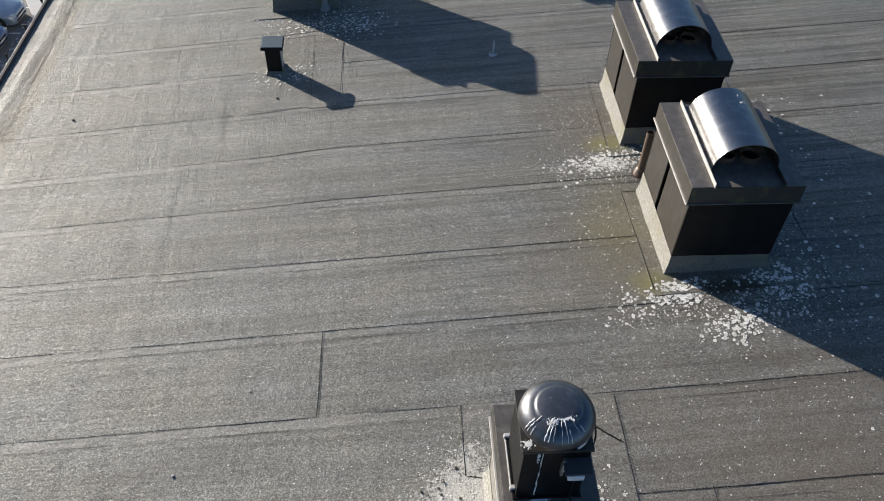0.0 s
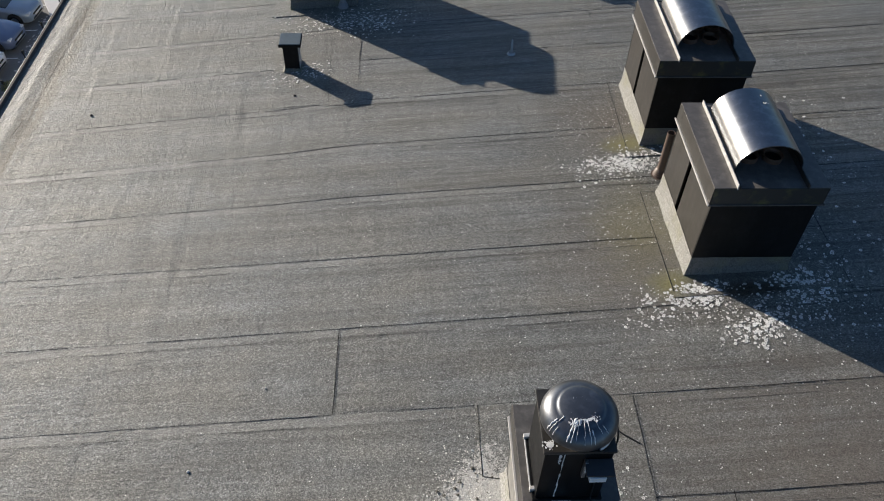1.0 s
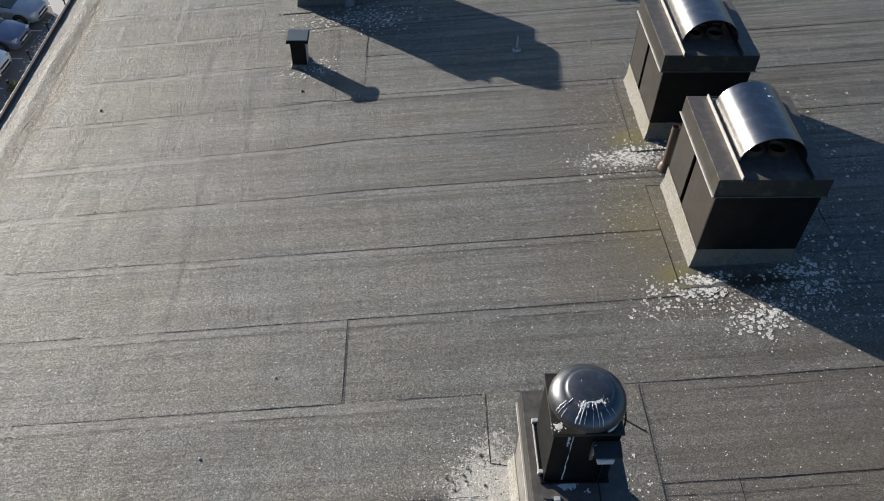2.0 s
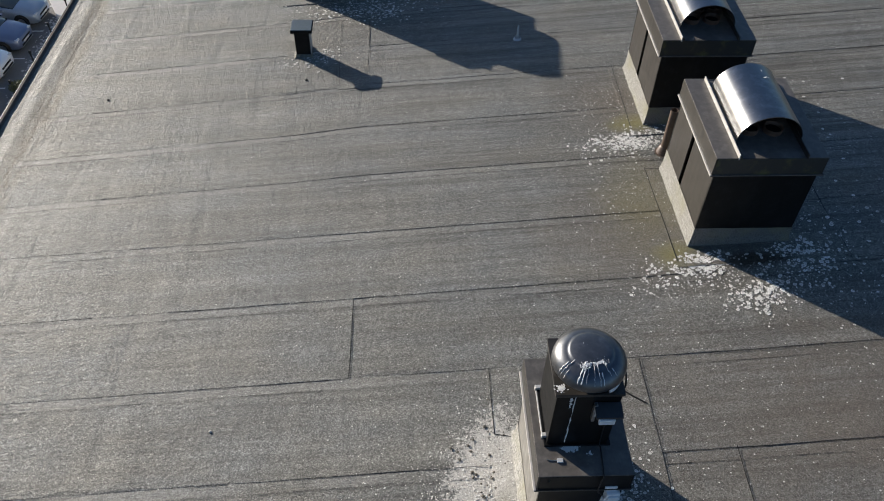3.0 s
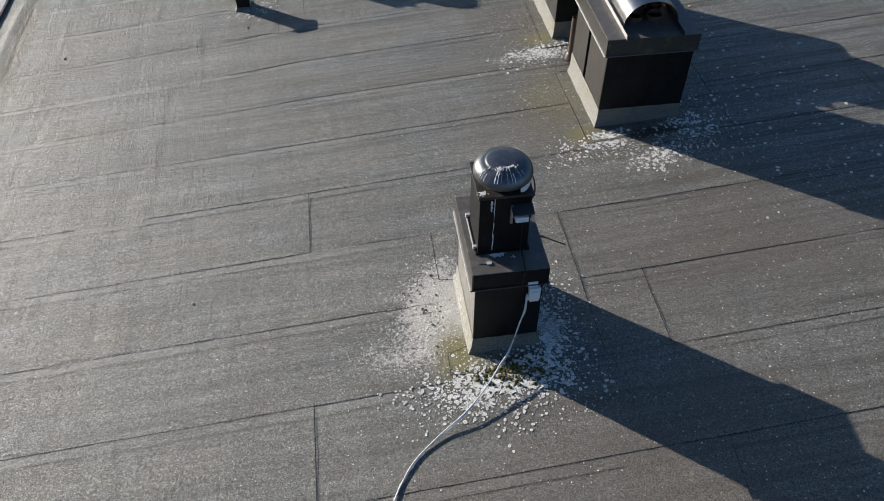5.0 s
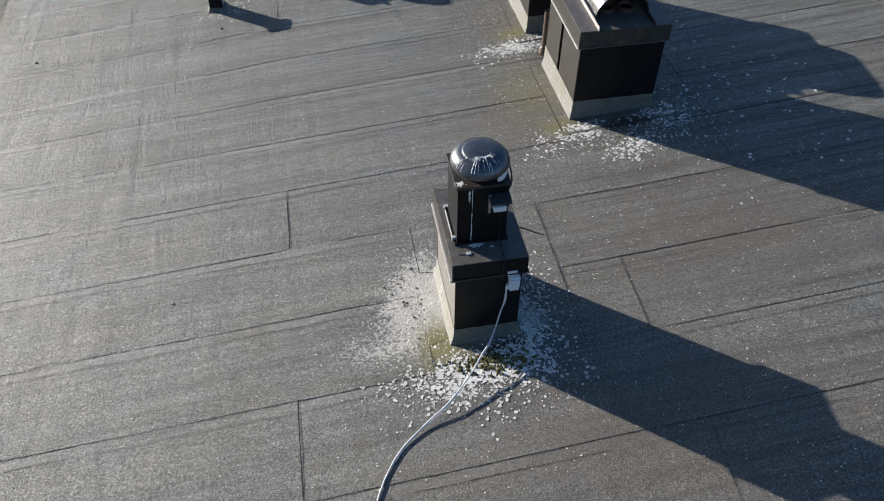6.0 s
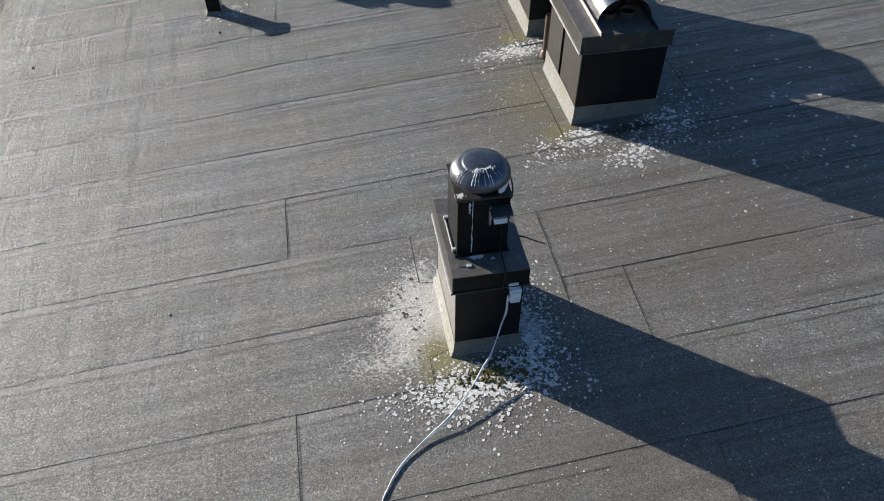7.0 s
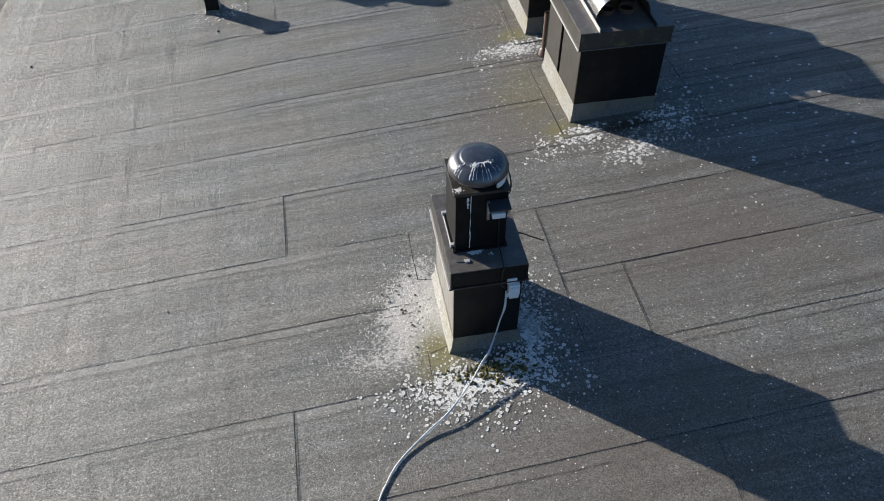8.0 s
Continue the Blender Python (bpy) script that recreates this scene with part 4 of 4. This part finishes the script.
# ---- lichen and moss ----
def rosette(verts, faces, ring, x, y, r, rng, z=0.004):
    """A small round lichen with a raised rim and a sunken middle."""
    n = 9 if r > 0.011 else 6
    base = len(verts)
    ph = rng.uniform(0, 6.28)
    sx, sy = rng.uniform(0.85, 1.15), rng.uniform(0.85, 1.15)
    wob = [rng.uniform(0.84, 1.14) for _ in range(n)]
    for rr, zz in ((1.0, 0.0), (0.80, 0.07), (0.48, 0.03)):
        for k in range(n):
            a = ph + 6.2832 * k / n
            verts.append((x + r * rr * wob[k] * sx * math.cos(a), y + r * rr * wob[k] * sy * math.sin(a), z + zz * r * 1.2))
    pale = 1.0 if r < 0.007 else rng.uniform(0.0, 0.55)
    ring += [0.75] * n + [1.0] * n + [0.2 + 0.7 * pale] * n + [pale]
    verts.append((x, y, z + 0.03 * r))
    for q in (0, 1):
        for k in range(n):
            k2 = (k + 1) % n
            faces.append((base + q * n + k, base + q * n + k2, base + (q + 1) * n + k2, base + (q + 1) * n + k))
    for k in range(n):
        faces.append((base + 2 * n + k, base + 2 * n + (k + 1) % n, base + 3 * n))


PATCHES = [(1.277, 2.59, -1.795, -0.015), (3.213, 4.94, 1.058, 2.529), (3.258, 5.002, 3.126, 4.585), (-1.091, 0.858, 6.791, 8.569), (-0.933, 0.166, 4.611, 5.876)]
BLOCKED = [(3.41, 4.43, 1.29, 2.50), (3.46, 4.48, 3.36, 4.57), (1.45, 2.05, -1.59, -0.67), (-0.86, 0.16, 7.10, 8.32)]


def lichen_field(name, spots, seed, label):
    """spots: (x, y, spread x, spread y, count, smallest, largest radius)."""
    rng = random.Random(seed)
    verts, faces, ring = [], [], []
    for cx, cy, sx, sy, count, r0, r1 in spots:
        for _ in range(int(count * 1.7)):
            x, y = rng.gauss(cx, sx), rng.gauss(cy, sy)
            if any(a < x < b and c < y < d for a, b, c, d in BLOCKED):
                continue
            on = any(a < x < b and c < y < d for a, b, c, d in PATCHES)
            rosette(verts, faces, ring, x, y, 0.85 * (r0 + (r1 - r0) * rng.random() ** 2.2), rng, 0.0105 if on else 0.0045)
    me = bpy.data.meshes.new(name)
    me.from_pydata(verts, [], faces)
    me.attributes.new("ring", "FLOAT", "POINT").data.foreach_set("value", ring)
    me.materials.append(lichen_mat)
    return tagged(laid(new(name, me)), label, "lichen", kind="stuff")


lichen_field("lichen", [(1.59, -1.90, 0.25, 0.10, 480, 0.006, 0.019), (1.38, -1.97, 0.28, 0.13, 300, 0.005, 0.018), (1.93, -1.84, 0.16, 0.11, 260, 0.006, 0.019), (1.66, -2.07, 0.36, 0.13, 170, 0.005, 0.019),
                        (2.25, -1.34, 0.13, 0.36, 240, 0.006, 0.020), (2.13, -1.61, 0.06, 0.20, 120, 0.009, 0.022), (1.75, -2.18, 0.36, 0.16, 80, 0.006, 0.020),
                        (1.20, -1.06, 0.20, 0.30, 340, 0.003, 0.011), (0.95, -1.24, 0.34, 0.32, 520, 0.002, 0.007)], 11, "round pale lichens round the foot of the fan housing")
lichen_field("lichen", [(3.49, 1.04, 0.14, 0.075, 170, 0.007, 0.024), (3.20, 1.02, 0.26, 0.06, 55, 0.007, 0.021), (3.12, 0.82, 0.24, 0.08, 45, 0.006, 0.020), (3.66, 0.86, 0.22, 0.12, 70, 0.004, 0.014),
                        (3.84, 0.56, 0.16, 0.075, 75, 0.008, 0.024), (4.03, 0.66, 0.12, 0.09, 55, 0.008, 0.025), (4.32, 1.12, 0.15, 0.075, 60, 0.007, 0.022), (4.52, 1.06, 0.15, 0.13, 85, 0.007, 0.024),
                        (4.32, 0.74, 0.22, 0.17, 60, 0.006, 0.020), (4.75, 1.30, 0.16, 0.30, 50, 0.007, 0.023), (3.45, 0.70, 0.55, 0.28, 150, 0.003, 0.009)], 12, "round pale lichens before a black roof vent")
lichen_field("lichen", [(3.17, 3.03, 0.20, 0.085, 290, 0.007, 0.022), (2.99, 2.91, 0.26, 0.13, 100, 0.005, 0.016), (3.52, 3.20, 0.25, 0.08, 80, 0.006, 0.020),
                        (2.98, 3.78, 0.28, 0.38, 110, 0.004, 0.012), (2.92, 2.04, 0.28, 0.5, 110, 0.004, 0.012), (5.11, 3.30, 0.5, 0.5, 60, 0.006, 0.022)], 13, "pale lichens on damp felt between two roof vents")
lichen_field("lichen", [(0.31, 6.62, 0.28, 0.20, 170, 0.008, 0.022), (-0.14, 6.70, 0.35, 0.14, 90, 0.007, 0.022), (-0.59, 6.61, 0.30, 0.2, 70, 0.007, 0.020), (-0.45, 5.34, 0.13, 0.12, 70, 0.007, 0.018), (-0.80, 5.33, 0.14, 0.13, 45, 0.006, 0.016)], 14, "pale lichens near a small vent stack")
lichen_field("lichen", [(3.90, -0.24, 1.9, 1.7, 560, 0.002, 0.008), (5.40, 0.70, 1.0, 1.3, 190, 0.004, 0.014), (5.50, 1.10, 0.8, 0.9, 34, 0.018, 0.030), (3.65, 3.01, 2.2, 1.6, 360, 0.003, 0.009), (2.16, -0.92, 1.4, 1.4, 380, 0.002, 0.007), (1.15, 1.46, 2.4, 2.4, 150, 0.003, 0.009), (3.92, -2.60, 1.2, 0.8, 170, 0.002, 0.008), (0.45, -2.59, 1.2, 0.6, 90, 0.003, 0.008)], 15, "sparse tiny pale lichens scattered over the felt")

rng = random.Random(5)
verts, faces = [], []
for _ in range(230):
    x, y = rng.gauss(1.724, 0.15), rng.gauss(-1.852, 0.065)
    if y > -1.66:
        continue
    r = rng.uniform(0.006, 0.020)
    h = r * rng.uniform(0.5, 1.1)
    b = len(verts)
    for rr, zz in ((1.0, 0.0), (0.75, 0.65), (0.3, 1.0)):
        for k in range(6):
            a = 1.047 * k + rr
            j = rng.uniform(0.8, 1.2)
            verts.append((x + r * rr * j * math.cos(a), y + r * rr * j * math.sin(a), 0.004 + h * zz * rng.uniform(0.8, 1.1)))
    for q in (0, 1):
        for k in range(6):
            faces.append((b + q * 6 + k, b + q * 6 + (k + 1) % 6, b + q * 6 + 6 + (k + 1) % 6, b + q * 6 + 6 + k))
    faces.append(tuple(b + 12 + k for k in range(6)))
me = bpy.data.meshes.new("moss")
me.from_pydata(verts, [], faces)
me.materials.append(moss_mat)
tagged(laid(new("moss", me)), "yellow-green moss tufts at the foot of the fan housing", "moss", kind="stuff")

# dark crumbs of dead moss on the crusted felt
rng = random.Random(6)
verts, faces = [], []
for _ in range(60):
    x, y = rng.gauss(1.261, 0.17), rng.gauss(-1.012, 0.30)
    if any(a < x < b and c < y < d for a, b, c, d in BLOCKED):
        continue
    r = rng.uniform(0.005, 0.015)
    b = len(verts)
    for k in range(6):
        a = 1.047 * k
        verts.append((x + r * rng.uniform(0.7, 1.3) * math.cos(a), y + r * rng.uniform(0.7, 1.3) * math.sin(a), 0.006))
    verts.append((x, y, 0.008 + r * 0.35))
    for k in range(6):
        faces.append((b + k, b + (k + 1) % 6, b + 6))
me = bpy.data.meshes.new("moss_crumbs")
me.from_pydata(verts, [], faces)
me.materials.append(plain("dead_moss", (0.12, 0.108, 0.088), 0.95, 0.0, 0.6, 50))
tagged(laid(new("moss_crumbs", me)), "dark crumbs of dead moss on pale crusted felt", "moss", kind="stuff")

# ---- car park below ----
def hull(stations):
    """A car body lofted from stations of (x, half width, floor, sill-to-belt height, top, top half width)."""
    bm = bmesh.new()
    rings = []
    for x, w, zf, zb, zt, wt in stations:
        pts = [(-w * 0.92, zf), (-w, zf + 0.10), (-w, zb - 0.10), (-w * 0.97, zb), (-wt, zt), (-wt * 0.5, zt + 0.02), (0, zt + 0.028), (wt * 0.5, zt + 0.02), (wt, zt), (w * 0.97, zb), (w, zb - 0.10), (w, zf + 0.10), (w * 0.92, zf)]
        rings.append([bm.verts.new((x, y, z)) for y, z in pts])
    n = len(rings[0])
    for a, b in zip(rings, rings[1:]):
        for k in range(n):
            bm.faces.new((a[k], a[(k + 1) % n], b[(k + 1) % n], b[k]))
    bm.faces.new(rings[0])
    bm.faces.new(rings[-1])
    return bm


def car(at, turn, color, label):
    """A hatchback whose nose points along +x."""
    t = thing("car", at, label, "car", "parked cars", turn=turn)
    body_mat = paint("car_paint", color)
    part("body", hull([(0.0, 0.62, 0.28, 0.56, 0.60, 0.50), (-0.06, 0.74, 0.22, 0.62, 0.67, 0.62), (-0.25, 0.83, 0.20, 0.68, 0.74, 0.70), (-0.70, 0.88, 0.20, 0.78, 0.85, 0.74), (-1.15, 0.89, 0.20, 0.86, 0.94, 0.76),
                       (-2.2, 0.89, 0.20, 0.90, 0.96, 0.80), (-3.4, 0.89, 0.20, 0.92, 0.98, 0.80), (-4.0, 0.86, 0.24, 0.90, 0.96, 0.76), (-4.28, 0.76, 0.32, 0.80, 0.84, 0.64)]), body_mat, t, smooth=55)
    part("windscreen", hull([(-1.10, 0.76, 0.86, 0.93, 0.94, 0.72), (-1.85, 0.66, 0.90, 1.30, 1.38, 0.56), (-1.90, 0.65, 0.90, 1.30, 1.385, 0.55)]), glass_dark, t, "dark tinted windscreen", smooth=40)
    part("cabin", hull([(-1.88, 0.70, 0.90, 1.28, 1.40, 0.58), (-2.6, 0.71, 0.90, 1.30, 1.46, 0.58), (-3.4, 0.69, 0.90, 1.25, 1.40, 0.56), (-4.0, 0.62, 0.90, 0.98, 1.02, 0.55)]), body_mat, t, smooth=50)
    for s in (-1, 1):
        part("headlight", boxed(-0.36, -0.035, s * 0.60 - 0.13, s * 0.60 + 0.13, 0.60, 0.70, bevel=0.03), lamp_mat, t, "clear headlight")
        part("side_window", boxed(-3.3, -1.95, s * 0.70 - 0.012, s * 0.70 + 0.012, 0.98, 1.26, bevel=0.005), glass_dark, t)
        part("mirror", boxed(-1.60, -1.42, s * 0.97 - 0.09, s * 0.97 + 0.09, 0.93, 1.05, bevel=0.03), body_mat, t)
        for x in (-0.78, -3.42):
            prof = [(0.19, -0.09), (0.29, -0.10), (0.315, -0.07), (0.315, 0.07), (0.29, 0.10), (0.19, 0.09)]
            bm = spun(prof, 24)
            bmesh.ops.rotate(bm, verts=bm.verts, cent=(0, 0, 0), matrix=Matrix.Rotation(radians(90), 3, "X"))
            bmesh.ops.translate(bm, verts=bm.verts, vec=(x, s * 0.825, 0.315))
            arch = spun([(0.0, 0.045), (0.36, 0.045), (0.375, 0.03), (0.375, -0.05), (0.0, -0.05)], 24)
            bmesh.ops.rotate(arch, verts=arch.verts, cent=(0, 0, 0), matrix=Matrix.Rotation(radians(90), 3, "X"))
            bmesh.ops.translate(arch, verts=arch.verts, vec=(x, s * 0.852, 0.345))
            part("wheel_arch", arch, tyre_mat, t, "black wheel arch")
            wheel = part("wheel", bm, tyre_mat, t, smooth=40)
            bm = spun([(0.0, 0.085), (0.12, 0.075), (0.19, 0.092), (0.195, -0.05)], 20)
            bmesh.ops.rotate(bm, verts=bm.verts, cent=(0, 0, 0), matrix=Matrix.Rotation(radians(-90 * s), 3, "X"))
            bmesh.ops.translate(bm, verts=bm.verts, vec=(x, s * 0.825, 0.315))
            part("rim", bm, rim_mat, wheel, smooth=40)
    part("grille", boxed(-0.05, 0.012, -0.42, 0.42, 0.46, 0.55, bevel=0.01), tyre_mat, t)
    part("lower_grille", boxed(-0.06, 0.006, -0.5, 0.5, 0.27, 0.36, bevel=0.01), tyre_mat, t)
    part("plate", boxed(0.0, 0.022, -0.26, 0.26, 0.375, 0.455, bevel=0.004), line_paint, t, "white plate with a plain bar")
    part("bumper_lip", boxed(-0.10, 0.015, -0.60, 0.60, 0.225, 0.262, bevel=0.01), galv, t)
    return t


for x, y, col, lab in ((-17.18, 33.19, (0.34, 0.40, 0.48), "silver-blue hatchback parked nose to the kerb"), (-17.35, 30.82, (0.15, 0.19, 0.30), "blue-grey saloon parked in a marked bay"),
                                   (-17.52, 28.45, (0.92, 0.92, 0.93), "white hatchback parked beside a blue car"), (-17.95, 25.79, (0.05, 0.05, 0.055), "dark grey car parked at the end of the row")):
    car((x, y, STREET), -7.3, col, lab)
for x, y in ((-16.89, 34.47), (-17.06, 32.09), (-17.23, 29.67), (-17.40, 27.28)):
    ob = part("bay_line", boxed(x - 4.75, x, y - 0.04, y + 0.04, STREET + 0.004, STREET + 0.010), line_paint)
    tagged(ob, "white painted parking bay line on asphalt", "road marking", "bay lines", "structure")
    post = thing("heater_post", (x + 0.53, y - 0.35, STREET), "thin dark post at the head of a parking bay", "post", "bay posts")
    part("post", boxed(-0.028, 0.028, -0.028, 0.028, 0.0, 0.55, bevel=0.006), tyre_mat, post)
    part("post_head", boxed(-0.05, 0.05, -0.04, 0.04, 0.50, 0.68, bevel=0.01), tyre_mat, post)

slab = boxed(-16.6, -4.0, 33.3, 50.0, STREET + 0.002, STREET + 0.13, bevel=0.02)
for v in slab.verts:
    if v.co.x < -10.0:
        v.co.x -= 0.5 * (v.co.y - 33.3) + 0.1
slab = part("pavement", slab, concrete)
tagged(slab, "pale concrete pavement beside the car park", "pavement", kind="structure")
rng = random.Random(9)
verts, faces = [], []
for _ in range(2600):
    x, y, r = rng.gauss(-16.28, 0.30), rng.uniform(24.2, 33.6), rng.uniform(0.02, 0.075)
    b = len(verts)
    for k in range(5):
        verts.append((x + r * math.cos(1.2566 * k) * rng.uniform(0.7, 1.3), y + r * math.sin(1.2566 * k) * rng.uniform(0.7, 1.3), STREET + 0.004))
    verts.append((x, y, STREET + 0.01 + r * 0.2))
    for k in range(5):
        faces.append((b + k, b + (k + 1) % 5, b + 5))
me = bpy.data.meshes.new("gravel")
me.from_pydata(verts, [], faces)
me.materials.append(gravel_mat)
tagged(new("gravel", me), "pale gravel and litter along the edge of the car park", "gravel", kind="stuff")


def shrub(at, size, seed):
    rng = random.Random(seed)
    t = thing("shrub", at, "small half-dry shrub beside the car park", "shrub")
    for k in range(5):
        a = 1.2566 * k + 0.3
        part("stem", tube([(0, 0, 0), (0.3 * size * math.cos(a), 0.3 * size * math.sin(a), 0.5 * size), (0.5 * size * math.cos(a), 0.5 * size * math.sin(a), size * 0.9)], 0.012, 5, 3), pipe_brown, t)
    verts, faces = [], []
    for _ in range(700):
        d = Vector((rng.gauss(0, 1), rng.gauss(0, 1), rng.gauss(0, 1))).normalized() * rng.random() ** 0.4
        c = Vector((d.x * size * 0.75, d.y * size * 0.75, size * 0.65 + d.z * size * 0.5))
        u = Vector((rng.gauss(0, 1), rng.gauss(0, 1), rng.gauss(0, 1))).normalized()
        v = u.cross(Vector((rng.random(), rng.random(), 1))).normalized()
        s = rng.uniform(0.03, 0.07)
        b = len(verts)
        verts += [tuple(c + u * s), tuple(c + v * s * 0.5), tuple(c - u * s), tuple(c - v * s * 0.5)]
        faces.append((b, b + 1, b + 2, b + 3))
    me = bpy.data.meshes.new("foliage")
    me.from_pydata(verts, [], faces)
    me.materials.append(leaf_mat)
    ob = new("foliage", me)
    ob.parent = t


shrub((-16.57, 26.87, STREET), 0.55, 3)

# ---- felt pieces, last ----
for k in range(-12, 24):
    ends = [-3.98] + CUTS.get(k, [(-1.7 + (k * 2.37) % 9.0)] if k < -4 or k > 6 else []) + [17.85]
    for i, (a, b) in enumerate(zip(ends, ends[1:])):
        part("felt_strip", strip(k, a - (0.03 if i % 2 else 0.0), b, -0.0032 * (i % 2)), felt, roof, smooth=25)

felt_patch(1.277, 2.598, -1.795, -0.010, 0.0075)
felt_patch(1.277, 2.139, -1.775, -0.691, 0.0095)
felt_patch(3.265, 4.908, 1.02, 2.529, 0.0085)
felt_patch(3.258, 5.002, 3.126, 4.585, 0.0085)
felt_patch(-1.088, 0.861, 6.909, 8.569, 0.0085)
felt_patch(-0.934, -0.19, 4.585, 6.30, 0.0042)
felt_patch(-0.186, 0.198, 4.55, 6.30, 0.0046)

# black bitumen squeezed out along the laps and cuts
bitumen = plain("black_bitumen", (0.016, 0.015, 0.014), 0.85, 0.0, 0.3, 60)


def bead(x0, y0, x1, y1, wide, seed, z=0.006, gaps=0.0, parent=roof, lap=None):
    """A ragged ribbon of bitumen; gaps: how much of it is missing."""
    n = max(3, int(math.hypot(x1 - x0, y1 - y0) / 0.035))
    ux, uy = (x1 - x0) / math.hypot(x1 - x0, y1 - y0), (y1 - y0) / math.hypot(x1 - x0, y1 - y0)
    bm = bmesh.new()
    last = None
    for i in range(n + 1):
        f = i / n
        a = noise.noise(Vector((f * n * 0.035 * 1.3, seed * 3.7, 0))) * 0.9 + 0.35 * noise.noise(Vector((f * n * 0.3, seed, 4)))
        wv = wide * max(0.0, 0.62 + 0.7 * a - gaps)
        off = 0.006 * noise.noise(Vector((f * n * 0.035 * 2.0, seed, 8)))
        cx, cy = x0 + (x1 - x0) * f - uy * off, y0 + (y1 - y0) * f + ux * off
        if lap is not None:
            cy -= sag(lap, cx)
        if wv < wide * 0.12:
            last = None
            continue
        row = [bm.verts.new((cx + uy * wv * q, cy - ux * wv * q, z + (0.0016 if q == 0 else 0.0))) for q in (-0.5, 0, 0.5)]
        if last:
            for j in (0, 1):
                bm.faces.new((last[j], row[j], row[j + 1], last[j + 1]))
        last = row
    if bm.faces:
        part("bitumen_bead", bm, bitumen, parent)


for k in range(-5, 10):
    y, sl = seam(k)
    for x0, x1, wide, gap in ((-3.9, -1.6, 0.0050, 0.44), (-1.6, 0.9, 0.0058, 0.34), (0.9, 9.5, 0.0066, 0.24)):
        bead(x0, y - 0.004 + x0 * sl, x1, y - 0.004 + x1 * sl, wide, k + 30 + x0, 0.0022, gap, lap=k)
        bead(x0, y - 0.108 + x0 * sl, x1, y - 0.108 + x1 * sl, wide * 0.8, k + 60 + x0, 0.0026, gap + 0.10, lap=k)
for k, cuts in CUTS.items():
    for x in cuts:
        y, lean = seam(k)[0], SLANT.get(k, 0.012)
        bead(x + lean * 0.5, y + 0.925, x - lean * 0.5, y + 0.006, 0.0085, k + 3, 0.0062, 0.0)
for i, (a, b, c, d) in enumerate(((1.321, -0.008, 1.305, -0.667), (1.305, -0.667, 1.46, -0.707), (2.628, -0.012, 2.600, -0.951), (2.600, -0.951, 2.566, -1.80), (1.246, -1.558, 1.237, -1.792), (1.246, -1.558, 1.424, -1.511), (3.268, 2.545, 3.258, 1.10), (4.925, 2.443, 4.895, 0.960),
                                  (3.330, 4.637, 3.285, 3.201), (3.280, 2.657, 3.485, 2.65), (3.272, 2.524, 3.485, 2.507), (-0.205, 6.34, -0.172, 4.60), (0.199, 6.31, 0.199, 4.53))):
    bead(a, b, c, d, 0.0060 if i in (2, 3, 11, 12) else 0.0095, i + 3, 0.0108, 0.0)
# dark ribbons along the kerb foot paint in its shadow line and dirt
crease = ((-4.03, 9.5), (-3.985, 6.9), (-3.965, 5.4), (-4.02, 4.7), (-4.09, 4.1), (-4.10, 2.0), (-4.04, -6.0))
for i, ((a, b), (c, d)) in enumerate(zip(crease, crease[1:])):
    bead(a, b, c, d, 0.015, 91 + i, 0.0105, 0.42)
bead(2.634, -0.005, 4.484, -0.018, 0.008, 93, 0.0078, 0.15)
bead(4.863, 0.987, 5.962, 0.943, 0.008, 94, 0.0078, 0.1)
bead(4.571, 1.835, 4.924, 1.819, 0.007, 95, 0.0118, 0.1)
